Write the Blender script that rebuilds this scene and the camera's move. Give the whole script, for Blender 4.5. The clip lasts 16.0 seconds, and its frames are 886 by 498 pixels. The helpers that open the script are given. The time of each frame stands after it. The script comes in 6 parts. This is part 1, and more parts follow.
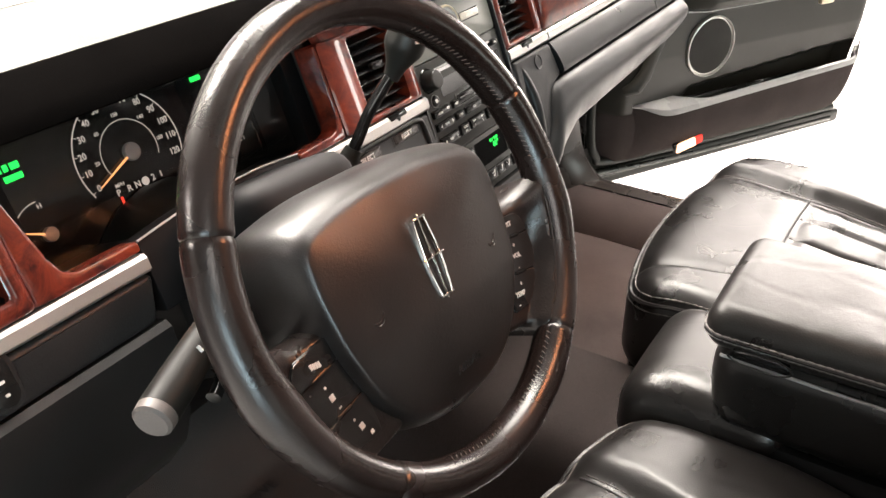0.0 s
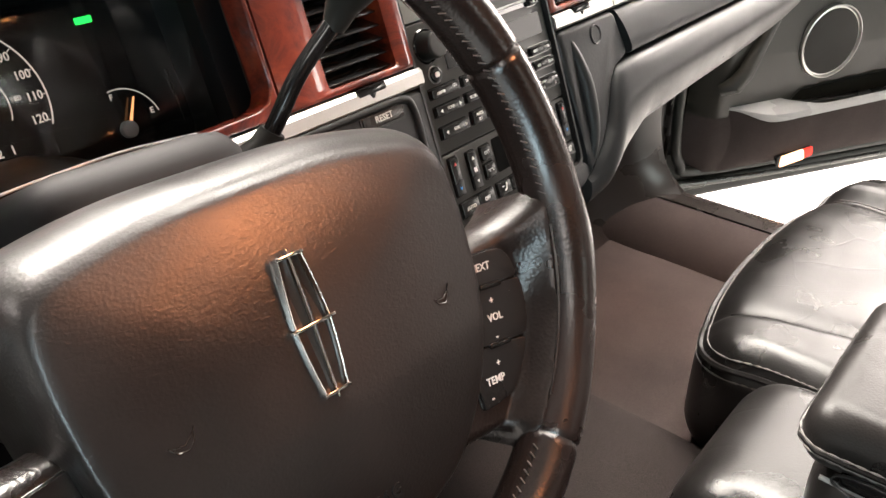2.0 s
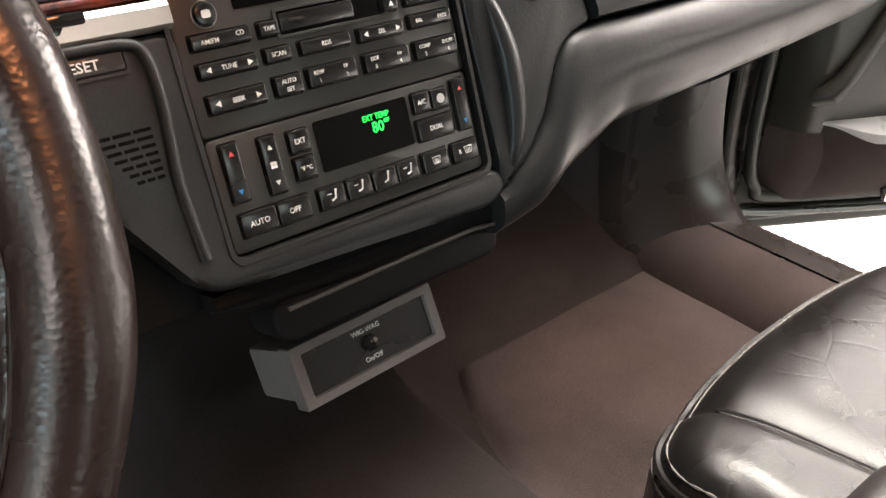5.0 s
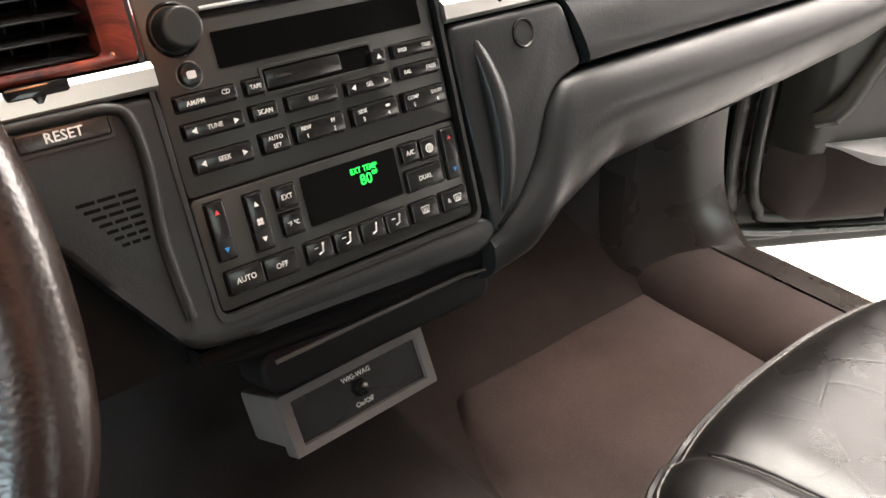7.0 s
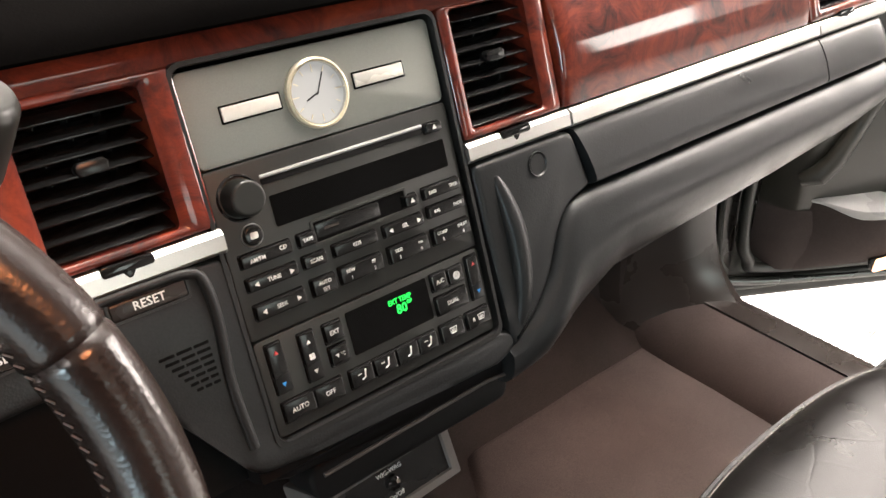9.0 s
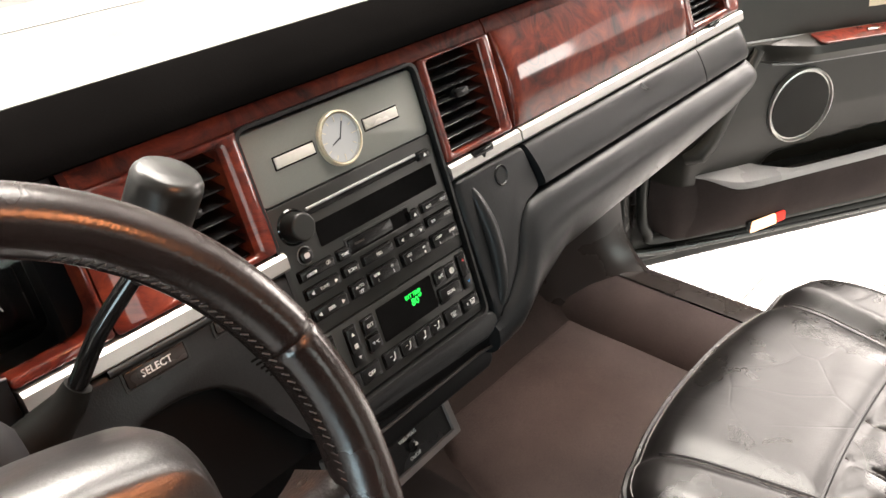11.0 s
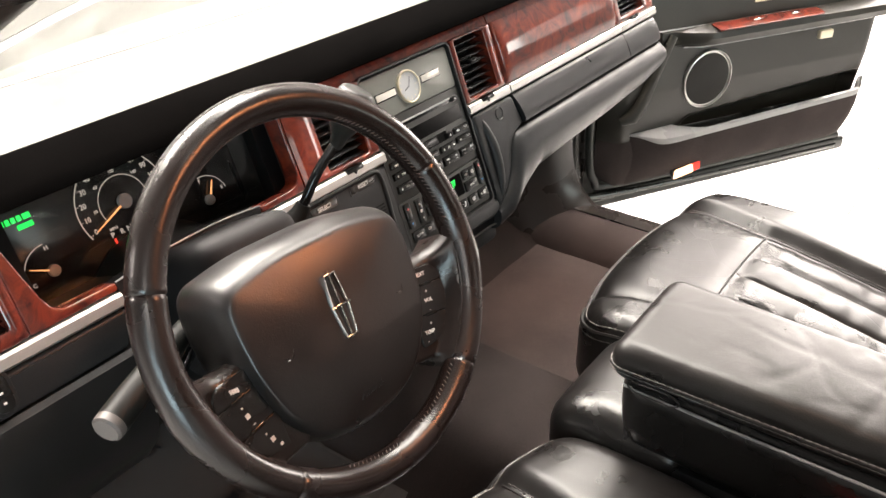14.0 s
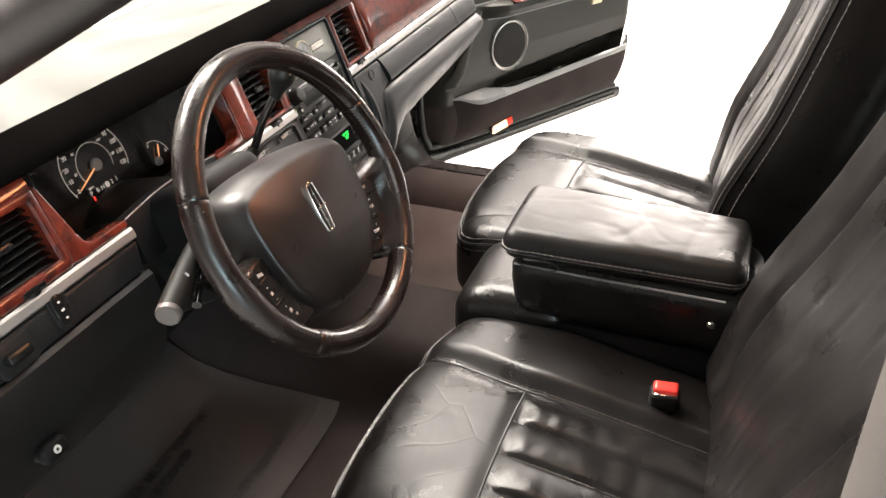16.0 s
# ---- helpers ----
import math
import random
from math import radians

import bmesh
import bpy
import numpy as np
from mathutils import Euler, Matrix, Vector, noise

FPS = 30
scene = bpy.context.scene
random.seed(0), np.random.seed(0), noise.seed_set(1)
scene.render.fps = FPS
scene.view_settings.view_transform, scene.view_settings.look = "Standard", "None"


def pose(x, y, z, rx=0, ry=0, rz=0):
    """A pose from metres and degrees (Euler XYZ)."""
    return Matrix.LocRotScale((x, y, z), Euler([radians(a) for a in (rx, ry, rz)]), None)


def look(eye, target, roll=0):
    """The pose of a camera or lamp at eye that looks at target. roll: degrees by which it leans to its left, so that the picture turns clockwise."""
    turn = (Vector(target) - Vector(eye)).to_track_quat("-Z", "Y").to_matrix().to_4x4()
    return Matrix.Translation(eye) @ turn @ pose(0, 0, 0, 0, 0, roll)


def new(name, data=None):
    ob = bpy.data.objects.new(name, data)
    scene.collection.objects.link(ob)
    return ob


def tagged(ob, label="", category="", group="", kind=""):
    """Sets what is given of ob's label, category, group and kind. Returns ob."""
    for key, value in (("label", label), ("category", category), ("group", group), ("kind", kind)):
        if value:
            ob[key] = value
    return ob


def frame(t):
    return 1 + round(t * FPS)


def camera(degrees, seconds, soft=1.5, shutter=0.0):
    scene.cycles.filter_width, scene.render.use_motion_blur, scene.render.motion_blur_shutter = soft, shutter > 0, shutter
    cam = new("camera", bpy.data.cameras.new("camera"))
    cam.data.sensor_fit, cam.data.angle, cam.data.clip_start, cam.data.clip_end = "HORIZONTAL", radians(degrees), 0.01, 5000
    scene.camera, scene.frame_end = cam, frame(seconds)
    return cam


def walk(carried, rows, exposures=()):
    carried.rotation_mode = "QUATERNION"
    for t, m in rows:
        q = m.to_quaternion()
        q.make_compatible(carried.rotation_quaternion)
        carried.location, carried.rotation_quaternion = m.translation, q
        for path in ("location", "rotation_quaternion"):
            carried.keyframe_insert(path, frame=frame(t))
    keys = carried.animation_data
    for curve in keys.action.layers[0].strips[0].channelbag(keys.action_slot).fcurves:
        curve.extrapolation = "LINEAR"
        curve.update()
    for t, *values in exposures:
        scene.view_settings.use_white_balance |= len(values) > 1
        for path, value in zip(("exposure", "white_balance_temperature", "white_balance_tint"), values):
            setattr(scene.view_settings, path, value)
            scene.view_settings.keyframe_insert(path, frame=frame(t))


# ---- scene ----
cam = camera(55.2, 16.0)
PATH = [
    (0, (0.006, -0.012, 1.233), (1.465, 0.9, 0.213), -0.1),
    (0.5, (0.072, -0.004, 1.215), (1.504, 0.942, 0.189), 0.3),
    (1, (0.145, 0.007, 1.171), (1.545, 0.998, 0.142), 0.5),
    (1.5, (0.204, 0.034, 1.145), (1.577, 1.061, 0.115), 0.3),
    (2, (0.261, 0.054, 1.122), (1.595, 1.131, 0.091), 0.6),
    (2.5, (0.327, 0.075, 1.094), (1.594, 1.229, 0.064), 0.7),
    (3, (0.397, 0.078, 1.065), (1.61, 1.283, 0.029), 0.7),
    (3.5, (0.447, 0.08, 1.041), (1.644, 1.307, 0.012), 1.4),
    (4, (0.503, 0.064, 1.031), (1.668, 1.314, -0.007), 1.6),
    (6.3, (0.604, 0.054, 1.012), (1.707, 1.354, -0.032), 1.0),
    (6.5, (0.601, 0.057, 1.023), (1.707, 1.353, -0.023), 1.1),
    (7, (0.598, 0.06, 1.046), (1.701, 1.361, 0.003), 1.0),
    (7.5, (0.595, 0.062, 1.069), (1.701, 1.364, 0.03), 1.0),
    (8, (0.593, 0.06, 1.09), (1.695, 1.368, 0.054), 0.9),
    (8.5, (0.587, 0.064, 1.119), (1.696, 1.37, 0.087), 0.8),
    (8.7, (0.581, 0.066, 1.13), (1.693, 1.372, 0.102), 0.8),
    (10.8, (0.437, 0.049, 1.221), (1.734, 1.168, 0.188), -0.7),
    (11, (0.416, 0.037, 1.225), (1.727, 1.145, 0.198), -0.9),
    (11.5, (0.344, 0.011, 1.236), (1.684, 1.083, 0.209), -0.7),
    (12, (0.271, -0.026, 1.257), (1.626, 1.023, 0.226), -0.5),
    (12.5, (0.193, -0.053, 1.282), (1.557, 0.985, 0.253), -0.5),
    (13, (0.128, -0.1, 1.309), (1.496, 0.934, 0.28), -0.5),
    (13.5, (0.061, -0.143, 1.33), (1.433, 0.886, 0.3), -0.5),
    (14, (-0.005, -0.178, 1.352), (1.373, 0.842, 0.323), -0.7),
    (14.5, (-0.077, -0.178, 1.355), (1.332, 0.798, 0.324), -1.0),
    (15, (-0.147, -0.155, 1.344), (1.341, 0.694, 0.313), -1.2),
    (15.5, (-0.228, -0.158, 1.351), (1.341, 0.535, 0.321), -1.1),
    (16, (-0.33, -0.175, 1.386), (1.275, 0.431, 0.358), -0.8),
]
walk(cam, [(t, look(eye, target, roll)) for t, eye, target, roll in PATH], [(0.0, 0.1), (1.5, 0.2), (3.2, 0.28), (8.6, 0.28), (11.0, 0.0), (14.3, 0.10), (15.4, -0.06), (16.0, -0.06)])

# ---- light ----
world = bpy.data.worlds.new("showroom_air")
scene.world = world
world.use_nodes = True
world.node_tree.nodes["Background"].inputs[0].default_value = (0.95, 0.98, 1.0, 1)
world.node_tree.nodes["Background"].inputs[1].default_value = 0.05
scene.view_settings.exposure = 0.0


def area_lamp(name, place, target, size, size_y, watts, colour):
    data = bpy.data.lights.new(name, "AREA")
    data.shape, data.size, data.size_y, data.energy, data.color = "RECTANGLE", size, size_y, watts, colour
    ob = new(name, data)
    ob.matrix_world = look(place, target)
    return ob


def small_lamp(name, place, watts, colour, radius=0.02):
    data = bpy.data.lights.new(name, "POINT")
    data.energy, data.color, data.shadow_soft_size = watts, colour, radius
    ob = new(name, data)
    ob.location = place
    return ob


WHITE_LIGHT, WARM_LIGHT = (1.0, 0.895, 0.825), (1.0, 0.31, 0.10)
# unseen panels, added and placed for the highlights in the cabin
PANELS = ((1.2, 6.2, 4.4, 1.8, 320), (5.3, -0.05, 2.0, 1.7, 260), (2.3, 0.9, 1.8, 2.0, 350), (4.7, 1.85, 1.6, 1.6, 95), (3.9, 3.6, 3.2, 2.2, 680), (0.9, -3.6, 2.4, 1.2, 40), (-3.4, 4.4, 2.2, 1.6, 420), (-2.4, -2.2, 2.0, 1.2, 50), (1.1, 2.75, 2.0, 1.8, 640))
for lx, ly, sx, sy, lw in PANELS:
    area_lamp("highlight_panel_light", (lx, ly, 3.40), (lx, ly, 0), sx, sy, lw, WHITE_LIGHT)
# fill lamps added at the walls to brighten cabin and reflections
area_lamp("east_fill_light", (6.9, 1.9, 2.0), (0, 1.2, 1.0), 6.0, 2.6, 770, WHITE_LIGHT)
area_lamp("north_fill_light", (1.2, 7.0, 1.95), (1.0, 0.6, 1.0), 7.0, 2.6, 1000, WHITE_LIGHT)
area_lamp("corner_fill_light", (7.88, -4.3, 2.0), (0.9, 0.4, 0.95), 1.9, 1.0, 70, WHITE_LIGHT)
area_lamp("south_fill_light", (0.9, -6.8, 1.7), (0.9, 0, 1.2), 5.0, 2.4, 65, (0.74, 1.0, 0.94))
area_lamp("west_fill_light", (-5.8, -2.6, 1.7), (0, 0.2, 1.0), 4.0, 2.0, 300, (0.66, 0.90, 1.0))
area_lamp("dome_light", (0.70, -0.11, 1.372), (0.46, 0.30, 0.94), 0.24, 0.10, 0.50, WARM_LIGHT).data.spread = radians(64)
area_lamp("courtesy_light_passenger", (1.31, 0.515, 0.728), (1.33, 0.46, 0.33), 0.10, 0.02, 0.70, (1.0, 0.74, 0.60)).data.spread = radians(112)
small_lamp("courtesy_light_driver", (0.40, 0.66, 0.72), 0.10, WARM_LIGHT, 0.015)

# ---- materials ----
def material(name, colour, rough=0.5, metal=0.0, vary=0.15, grain=400.0, bump=0.15, blotch=9.0, coat=0.0, spec=0.5,
             fine=0.0004, second=None, second_scale=6.0, second_amount=0.0, rough_vary=0.12):
    """Base colour with a fine grain and broad blotches, uneven gloss and a fine relief."""
    m = bpy.data.materials.new(name)
    m.use_nodes = True
    nt = m.node_tree
    b = nt.nodes["Principled BSDF"]
    tc = nt.nodes.new("ShaderNodeTexCoord")
    n1 = nt.nodes.new("ShaderNodeTexNoise")
    n1.inputs["Scale"].default_value, n1.inputs["Detail"].default_value = grain, 3
    n2 = nt.nodes.new("ShaderNodeTexNoise")
    n2.inputs["Scale"].default_value, n2.inputs["Detail"].default_value = blotch, 4
    for n in (n1, n2):
        nt.links.new(tc.outputs["Object"], n.inputs["Vector"])
    add = nt.nodes.new("ShaderNodeMath")
    add.operation = "ADD"
    nt.links.new(n1.outputs[0], add.inputs[0])
    nt.links.new(n2.outputs[0], add.inputs[1])
    ramp = nt.nodes.new("ShaderNodeMapRange")
    ramp.inputs[1].default_value, ramp.inputs[2].default_value = 0.6, 1.4
    ramp.inputs[3].default_value, ramp.inputs[4].default_value = 1 - vary, 1 + vary
    nt.links.new(add.outputs[0], ramp.inputs[0])
    mul = nt.nodes.new("ShaderNodeVectorMath")
    mul.operation = "SCALE"
    mul.inputs[0].default_value = colour
    nt.links.new(ramp.outputs[0], mul.inputs["Scale"])
    out = mul.outputs[0]
    if second:
        n3 = nt.nodes.new("ShaderNodeTexNoise")
        n3.inputs["Scale"].default_value, n3.inputs["Detail"].default_value = second_scale, 5
        nt.links.new(tc.outputs["Object"], n3.inputs["Vector"])
        r3 = nt.nodes.new("ShaderNodeMapRange")
        r3.inputs[1].default_value, r3.inputs[2].default_value = 0.45, 0.65
        r3.inputs[4].default_value = second_amount
        nt.links.new(n3.outputs[0], r3.inputs[0])
        mix = nt.nodes.new("ShaderNodeMix")
        mix.data_type = "RGBA"
        mix.inputs[7].default_value = (*second, 1)
        nt.links.new(r3.outputs[0], mix.inputs[0])
        nt.links.new(out, mix.inputs[6])
        out = mix.outputs[2]
    nt.links.new(out, b.inputs["Base Color"])
    rr = nt.nodes.new("ShaderNodeMapRange")
    rr.inputs[1].default_value, rr.inputs[2].default_value = 0.3, 0.7
    rr.inputs[3].default_value, rr.inputs[4].default_value = max(0.02, rough - rough_vary), min(1, rough + rough_vary)
    nt.links.new(n2.outputs[0], rr.inputs[0])
    nt.links.new(rr.outputs[0], b.inputs["Roughness"])
    b.inputs["Metallic"].default_value = metal
    b.inputs["Specular IOR Level"].default_value = spec
    b.inputs["Coat Weight"].default_value, b.inputs["Coat Roughness"].default_value = coat, 0.06
    if bump:
        bp = nt.nodes.new("ShaderNodeBump")
        bp.inputs["Strength"].default_value, bp.inputs["Distance"].default_value = bump, fine
        nt.links.new(n1.outputs[0], bp.inputs["Height"])
        nt.links.new(bp.outputs[0], b.inputs["Normal"])
    return m


def leather(name, colour, rough, pebble=700.0, pebble_depth=0.0005, crease=22.0, crease_depth=0.004, strength=0.5):
    """Pebbled hide: fine cells over slow creases, uneven shine."""
    m = material(name, colour, rough, vary=0.3, grain=pebble, bump=0, blotch=12.0, rough_vary=0.10)
    nt = m.node_tree
    b = nt.nodes["Principled BSDF"]
    tc = nt.nodes["Texture Coordinate"]
    v = nt.nodes.new("ShaderNodeTexVoronoi")
    v.inputs["Scale"].default_value = pebble
    nt.links.new(tc.outputs["Object"], v.inputs["Vector"])
    w = nt.nodes.new("ShaderNodeTexNoise")
    w.noise_dimensions = "3D"
    w.inputs["Scale"].default_value, w.inputs["Detail"].default_value, w.inputs["Distortion"].default_value = crease, 4, 1.2
    nt.links.new(tc.outputs["Object"], w.inputs["Vector"])
    b1, b2 = nt.nodes.new("ShaderNodeBump"), nt.nodes.new("ShaderNodeBump")
    b1.inputs["Strength"].default_value, b1.inputs["Distance"].default_value = strength, pebble_depth
    b2.inputs["Strength"].default_value, b2.inputs["Distance"].default_value = strength, crease_depth
    nt.links.new(v.outputs["Distance"], b1.inputs["Height"])
    nt.links.new(w.outputs[0], b2.inputs["Height"])
    nt.links.new(b2.outputs[0], b1.inputs["Normal"])
    nt.links.new(b1.outputs[0], b.inputs["Normal"])
    return m


def creased(m, scale=9.0, depth=0.00022, width=0.045):
    """Soft crossing creases in worn hide, in patches, over what relief m has."""
    nt = m.node_tree
    b = nt.nodes["Principled BSDF"]
    tc = nt.nodes["Texture Coordinate"]
    warp = nt.nodes.new("ShaderNodeTexNoise")
    warp.inputs["Scale"].default_value, warp.inputs["Detail"].default_value = 6.0, 1
    nt.links.new(tc.outputs["Object"], warp.inputs["Vector"])
    add = nt.nodes.new("ShaderNodeVectorMath")
    add.operation = "MULTIPLY_ADD"
    add.inputs[1].default_value = (0.11, 0.11, 0.11)
    nt.links.new(warp.outputs["Color"], add.inputs[0])
    nt.links.new(tc.outputs["Object"], add.inputs[2])
    split, both, joined = (nt.nodes.new("ShaderNode" + k) for k in ("SeparateXYZ", "Math", "CombineXYZ"))
    nt.links.new(add.outputs[0], split.inputs[0])
    nt.links.new(split.outputs[1], both.inputs[0])
    nt.links.new(split.outputs[2], both.inputs[1])
    nt.links.new(split.outputs[0], joined.inputs[0])
    nt.links.new(both.outputs[0], joined.inputs[1])
    v = nt.nodes.new("ShaderNodeTexVoronoi")
    v.voronoi_dimensions, v.feature = "2D", "DISTANCE_TO_EDGE"
    v.inputs["Scale"].default_value = scale
    nt.links.new(joined.outputs[0], v.inputs["Vector"])
    r = nt.nodes.new("ShaderNodeMapRange")
    r.interpolation_type = "SMOOTHSTEP"
    r.inputs[2].default_value = width
    r.inputs[3].default_value, r.inputs[4].default_value = 1.0, 0.0
    nt.links.new(v.outputs["Distance"], r.inputs[0])
    mask = nt.nodes.new("ShaderNodeTexNoise")
    mask.inputs["Scale"].default_value = 7.0
    nt.links.new(tc.outputs["Object"], mask.inputs["Vector"])
    mr = nt.nodes.new("ShaderNodeMapRange")
    mr.interpolation_type = "SMOOTHSTEP"
    mr.inputs[1].default_value, mr.inputs[2].default_value = 0.36, 0.66
    nt.links.new(mask.outputs[0], mr.inputs[0])
    mul = nt.nodes.new("ShaderNodeMath")
    mul.operation = "MULTIPLY"
    nt.links.new(r.outputs[0], mul.inputs[0])
    nt.links.new(mr.outputs[0], mul.inputs[1])
    bp = nt.nodes.new("ShaderNodeBump")
    bp.invert = True
    bp.inputs["Strength"].default_value, bp.inputs["Distance"].default_value = 0.8, depth
    nt.links.new(mul.outputs[0], bp.inputs["Height"])
    nt.links.new(b.inputs["Normal"].links[0].from_socket, bp.inputs["Normal"])
    nt.links.new(bp.outputs[0], b.inputs["Normal"])
    return m


def wrinkled(m, scale, depth):
    """Short flowing wrinkles of moulded grain, over what relief m has."""
    nt = m.node_tree
    b = nt.nodes["Principled BSDF"]
    tc = nt.nodes["Texture Coordinate"]
    mp = nt.nodes.new("ShaderNodeMapping")
    mp.inputs["Scale"].default_value = scale
    nt.links.new(tc.outputs["Object"], mp.inputs["Vector"])
    n = nt.nodes.new("ShaderNodeTexNoise")
    n.inputs["Scale"].default_value, n.inputs["Detail"].default_value, n.inputs["Distortion"].default_value = 1.0, 2, 0.9
    nt.links.new(mp.outputs[0], n.inputs["Vector"])
    bp = nt.nodes.new("ShaderNodeBump")
    bp.inputs["Strength"].default_value, bp.inputs["Distance"].default_value = 0.6, depth
    nt.links.new(n.outputs[0], bp.inputs["Height"])
    nt.links.new(b.inputs["Normal"].links[0].from_socket, bp.inputs["Normal"])
    nt.links.new(bp.outputs[0], b.inputs["Normal"])
    return m


def burl(name):
    """Lacquered red-brown burl veneer."""
    m = material(name, (0.19, 0.028, 0.011), 0.5, grain=160, bump=0, coat=1.0, rough_vary=0.05, spec=0.15)
    nt = m.node_tree
    b = nt.nodes["Principled BSDF"]
    tc = nt.nodes["Texture Coordinate"]
    n = nt.nodes.new("ShaderNodeTexNoise")
    n.inputs["Scale"].default_value, n.inputs["Detail"].default_value, n.inputs["Distortion"].default_value = 24, 10, 1.1
    n.inputs["Roughness"].default_value = 0.7
    nt.links.new(tc.outputs["Object"], n.inputs["Vector"])
    r = nt.nodes.new("ShaderNodeValToRGB")
    e = r.color_ramp.elements
    e[0].position, e[0].color = 0.36, (0.030, 0.0048, 0.0038, 1)
    e[1].position, e[1].color = 0.66, (0.235, 0.036, 0.013, 1)
    mid = e.new(0.52)
    mid.color = (0.14, 0.019, 0.009, 1)
    nt.links.new(n.outputs[0], r.inputs[0])
    nt.links.new(r.outputs[0], b.inputs["Base Color"])
    return m


def glow(name, colour, strength):
    m = bpy.data.materials.new(name)
    m.use_nodes = True
    b = m.node_tree.nodes["Principled BSDF"]
    b.inputs["Base Color"].default_value = (*[0.3 * c for c in colour], 1)
    b.inputs["Emission Color"].default_value, b.inputs["Emission Strength"].default_value = (*colour, 1), strength
    return m


def thin_pane(name, tint, rough):
    """A clear sheet: light passes straight, the surface mirrors more at a slant."""
    m = bpy.data.materials.new(name)
    m.use_nodes = True
    nt = m.node_tree
    nt.nodes.remove(nt.nodes["Principled BSDF"])
    clear, gloss, mix, fres = (nt.nodes.new("ShaderNode" + k) for k in ("BsdfTransparent", "BsdfGlossy", "MixShader", "Fresnel"))
    clear.inputs[0].default_value = (*tint, 1)
    gloss.inputs["Roughness"].default_value = rough
    fres.inputs[0].default_value = 1.45
    nt.links.new(fres.outputs[0], mix.inputs[0])
    nt.links.new(clear.outputs[0], mix.inputs[1])
    nt.links.new(gloss.outputs[0], mix.inputs[2])
    nt.links.new(mix.outputs[0], nt.nodes["Material Output"].inputs[0])
    return m


SEAT = leather("black_seat_leather", (0.0095, 0.0087, 0.0082), 0.31, 620, 0.00016, 20, 0.00022, 0.5)
creased(SEAT, 11.0, 0.00018, 0.036)
# seat hide again, darker and duller: the backrests' shade is put into it
BACKHIDE = leather("shaded_backrest_leather", (0.0075, 0.0068, 0.0064), 0.34, 620, 0.00020, 18, 0.0010, 0.5)
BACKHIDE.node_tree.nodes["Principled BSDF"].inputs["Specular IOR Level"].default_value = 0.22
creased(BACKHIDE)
LIDHIDE = leather("armrest_leather", (0.0105, 0.0096, 0.0090), 0.35, 620, 0.00018, 24, 0.0007, 0.5)
creased(LIDHIDE, 10.0, 0.0004, 0.12)
RIM = leather("dark_wheel_leather", (0.012, 0.008, 0.007), 0.26, 520, 0.00026, 60, 0.00008, 0.32)
COVER = leather("airbag_vinyl", (0.0085, 0.0074, 0.0070), 0.36, 620, 0.00012, 90, 0.0002, 0.5)
wrinkled(COVER, (320, 560, 560), 0.00023)
GRAIN = leather("grained_spoke_leather", (0.011, 0.008, 0.007), 0.32, 480, 0.00034, 60, 0.0001, 0.5)
KNOB = material("knob_plastic", (0.013, 0.014, 0.0125), 0.42, grain=1200, bump=0.15, fine=0.0001)
KEYCAP = material("satin_key_plastic", (0.011, 0.011, 0.011), 0.30, grain=1500, bump=0.1, fine=0.0001)
SMOKE = material("smoked_lacquer", (0.035, 0.033, 0.031), 0.25, metal=0.0, bump=0, rough_vary=0.06)
PAD = leather("dash_vinyl", (0.015, 0.0158, 0.0164), 0.36, 700, 0.0002, 120, 0.0003, 0.35)
# one dash vinyl in two tones: shade painted into the lip
LIP = leather("dash_lip_shade_vinyl", (0.003, 0.0028, 0.0027), 0.8, 600, 0.0004, 80, 0.0004, 0.3)
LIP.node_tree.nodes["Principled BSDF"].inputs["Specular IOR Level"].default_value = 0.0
# windscreen glare painted into the top as a pale base colour
TOP = leather("dash_top_glare_vinyl", (0.085, 0.087, 0.078), 0.42, 600, 0.0004, 80, 0.0004, 0.3)
BLACK = material("black_plastic", (0.010, 0.010, 0.010), 0.40, grain=900, bump=0.2, fine=0.0002)
GLOSS = material("gloss_black", (0.008, 0.008, 0.008), 0.08, bump=0, rough_vary=0.03)
DISPLAYPANE = material("smoked_display_window", (0.003, 0.003, 0.003), 0.12, bump=0, spec=0.12, rough_vary=0.03)
# column's black plastic; elsewhere it also puts shade into parts
SHROUD = material("column_and_shade_plastic", (0.005, 0.005, 0.0055), 0.6, grain=900, bump=0.2, fine=0.0002, spec=0.18)
BUTTON = material("button_plastic", (0.008, 0.008, 0.008), 0.26, grain=1200, bump=0.1, fine=0.0001)
BEZEL = material("radio_face", (0.023, 0.024, 0.022), 0.40, grain=1500, bump=0.1, fine=0.0001)
CLOCKFACE = material("clock_panel", (0.21, 0.215, 0.195), 0.40, grain=1500, bump=0.1, fine=0.0001)
SILVER = material("satin_silver", (0.66, 0.64, 0.61), 0.32, metal=0.75, vary=0.05, grain=800, bump=0, rough_vary=0.03)
CHROME = material("chrome", (0.80, 0.78, 0.74), 0.08, metal=1.0, vary=0.05, bump=0, rough_vary=0.03)
BRASS = material("gilt_trim", (0.78, 0.70, 0.52), 0.34, metal=0.35, vary=0.08, bump=0)
WOOD = burl("burl_veneer")
# floor pile below the mat's tone: footwell shade goes into its colour
FLOORPILE = material("shaded_floor_pile", (0.032, 0.026, 0.0245), 0.95, vary=0.60, grain=900, bump=0.6, fine=0.0015, blotch=6, spec=0.1)
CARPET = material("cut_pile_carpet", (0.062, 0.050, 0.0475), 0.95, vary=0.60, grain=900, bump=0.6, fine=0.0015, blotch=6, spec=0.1)
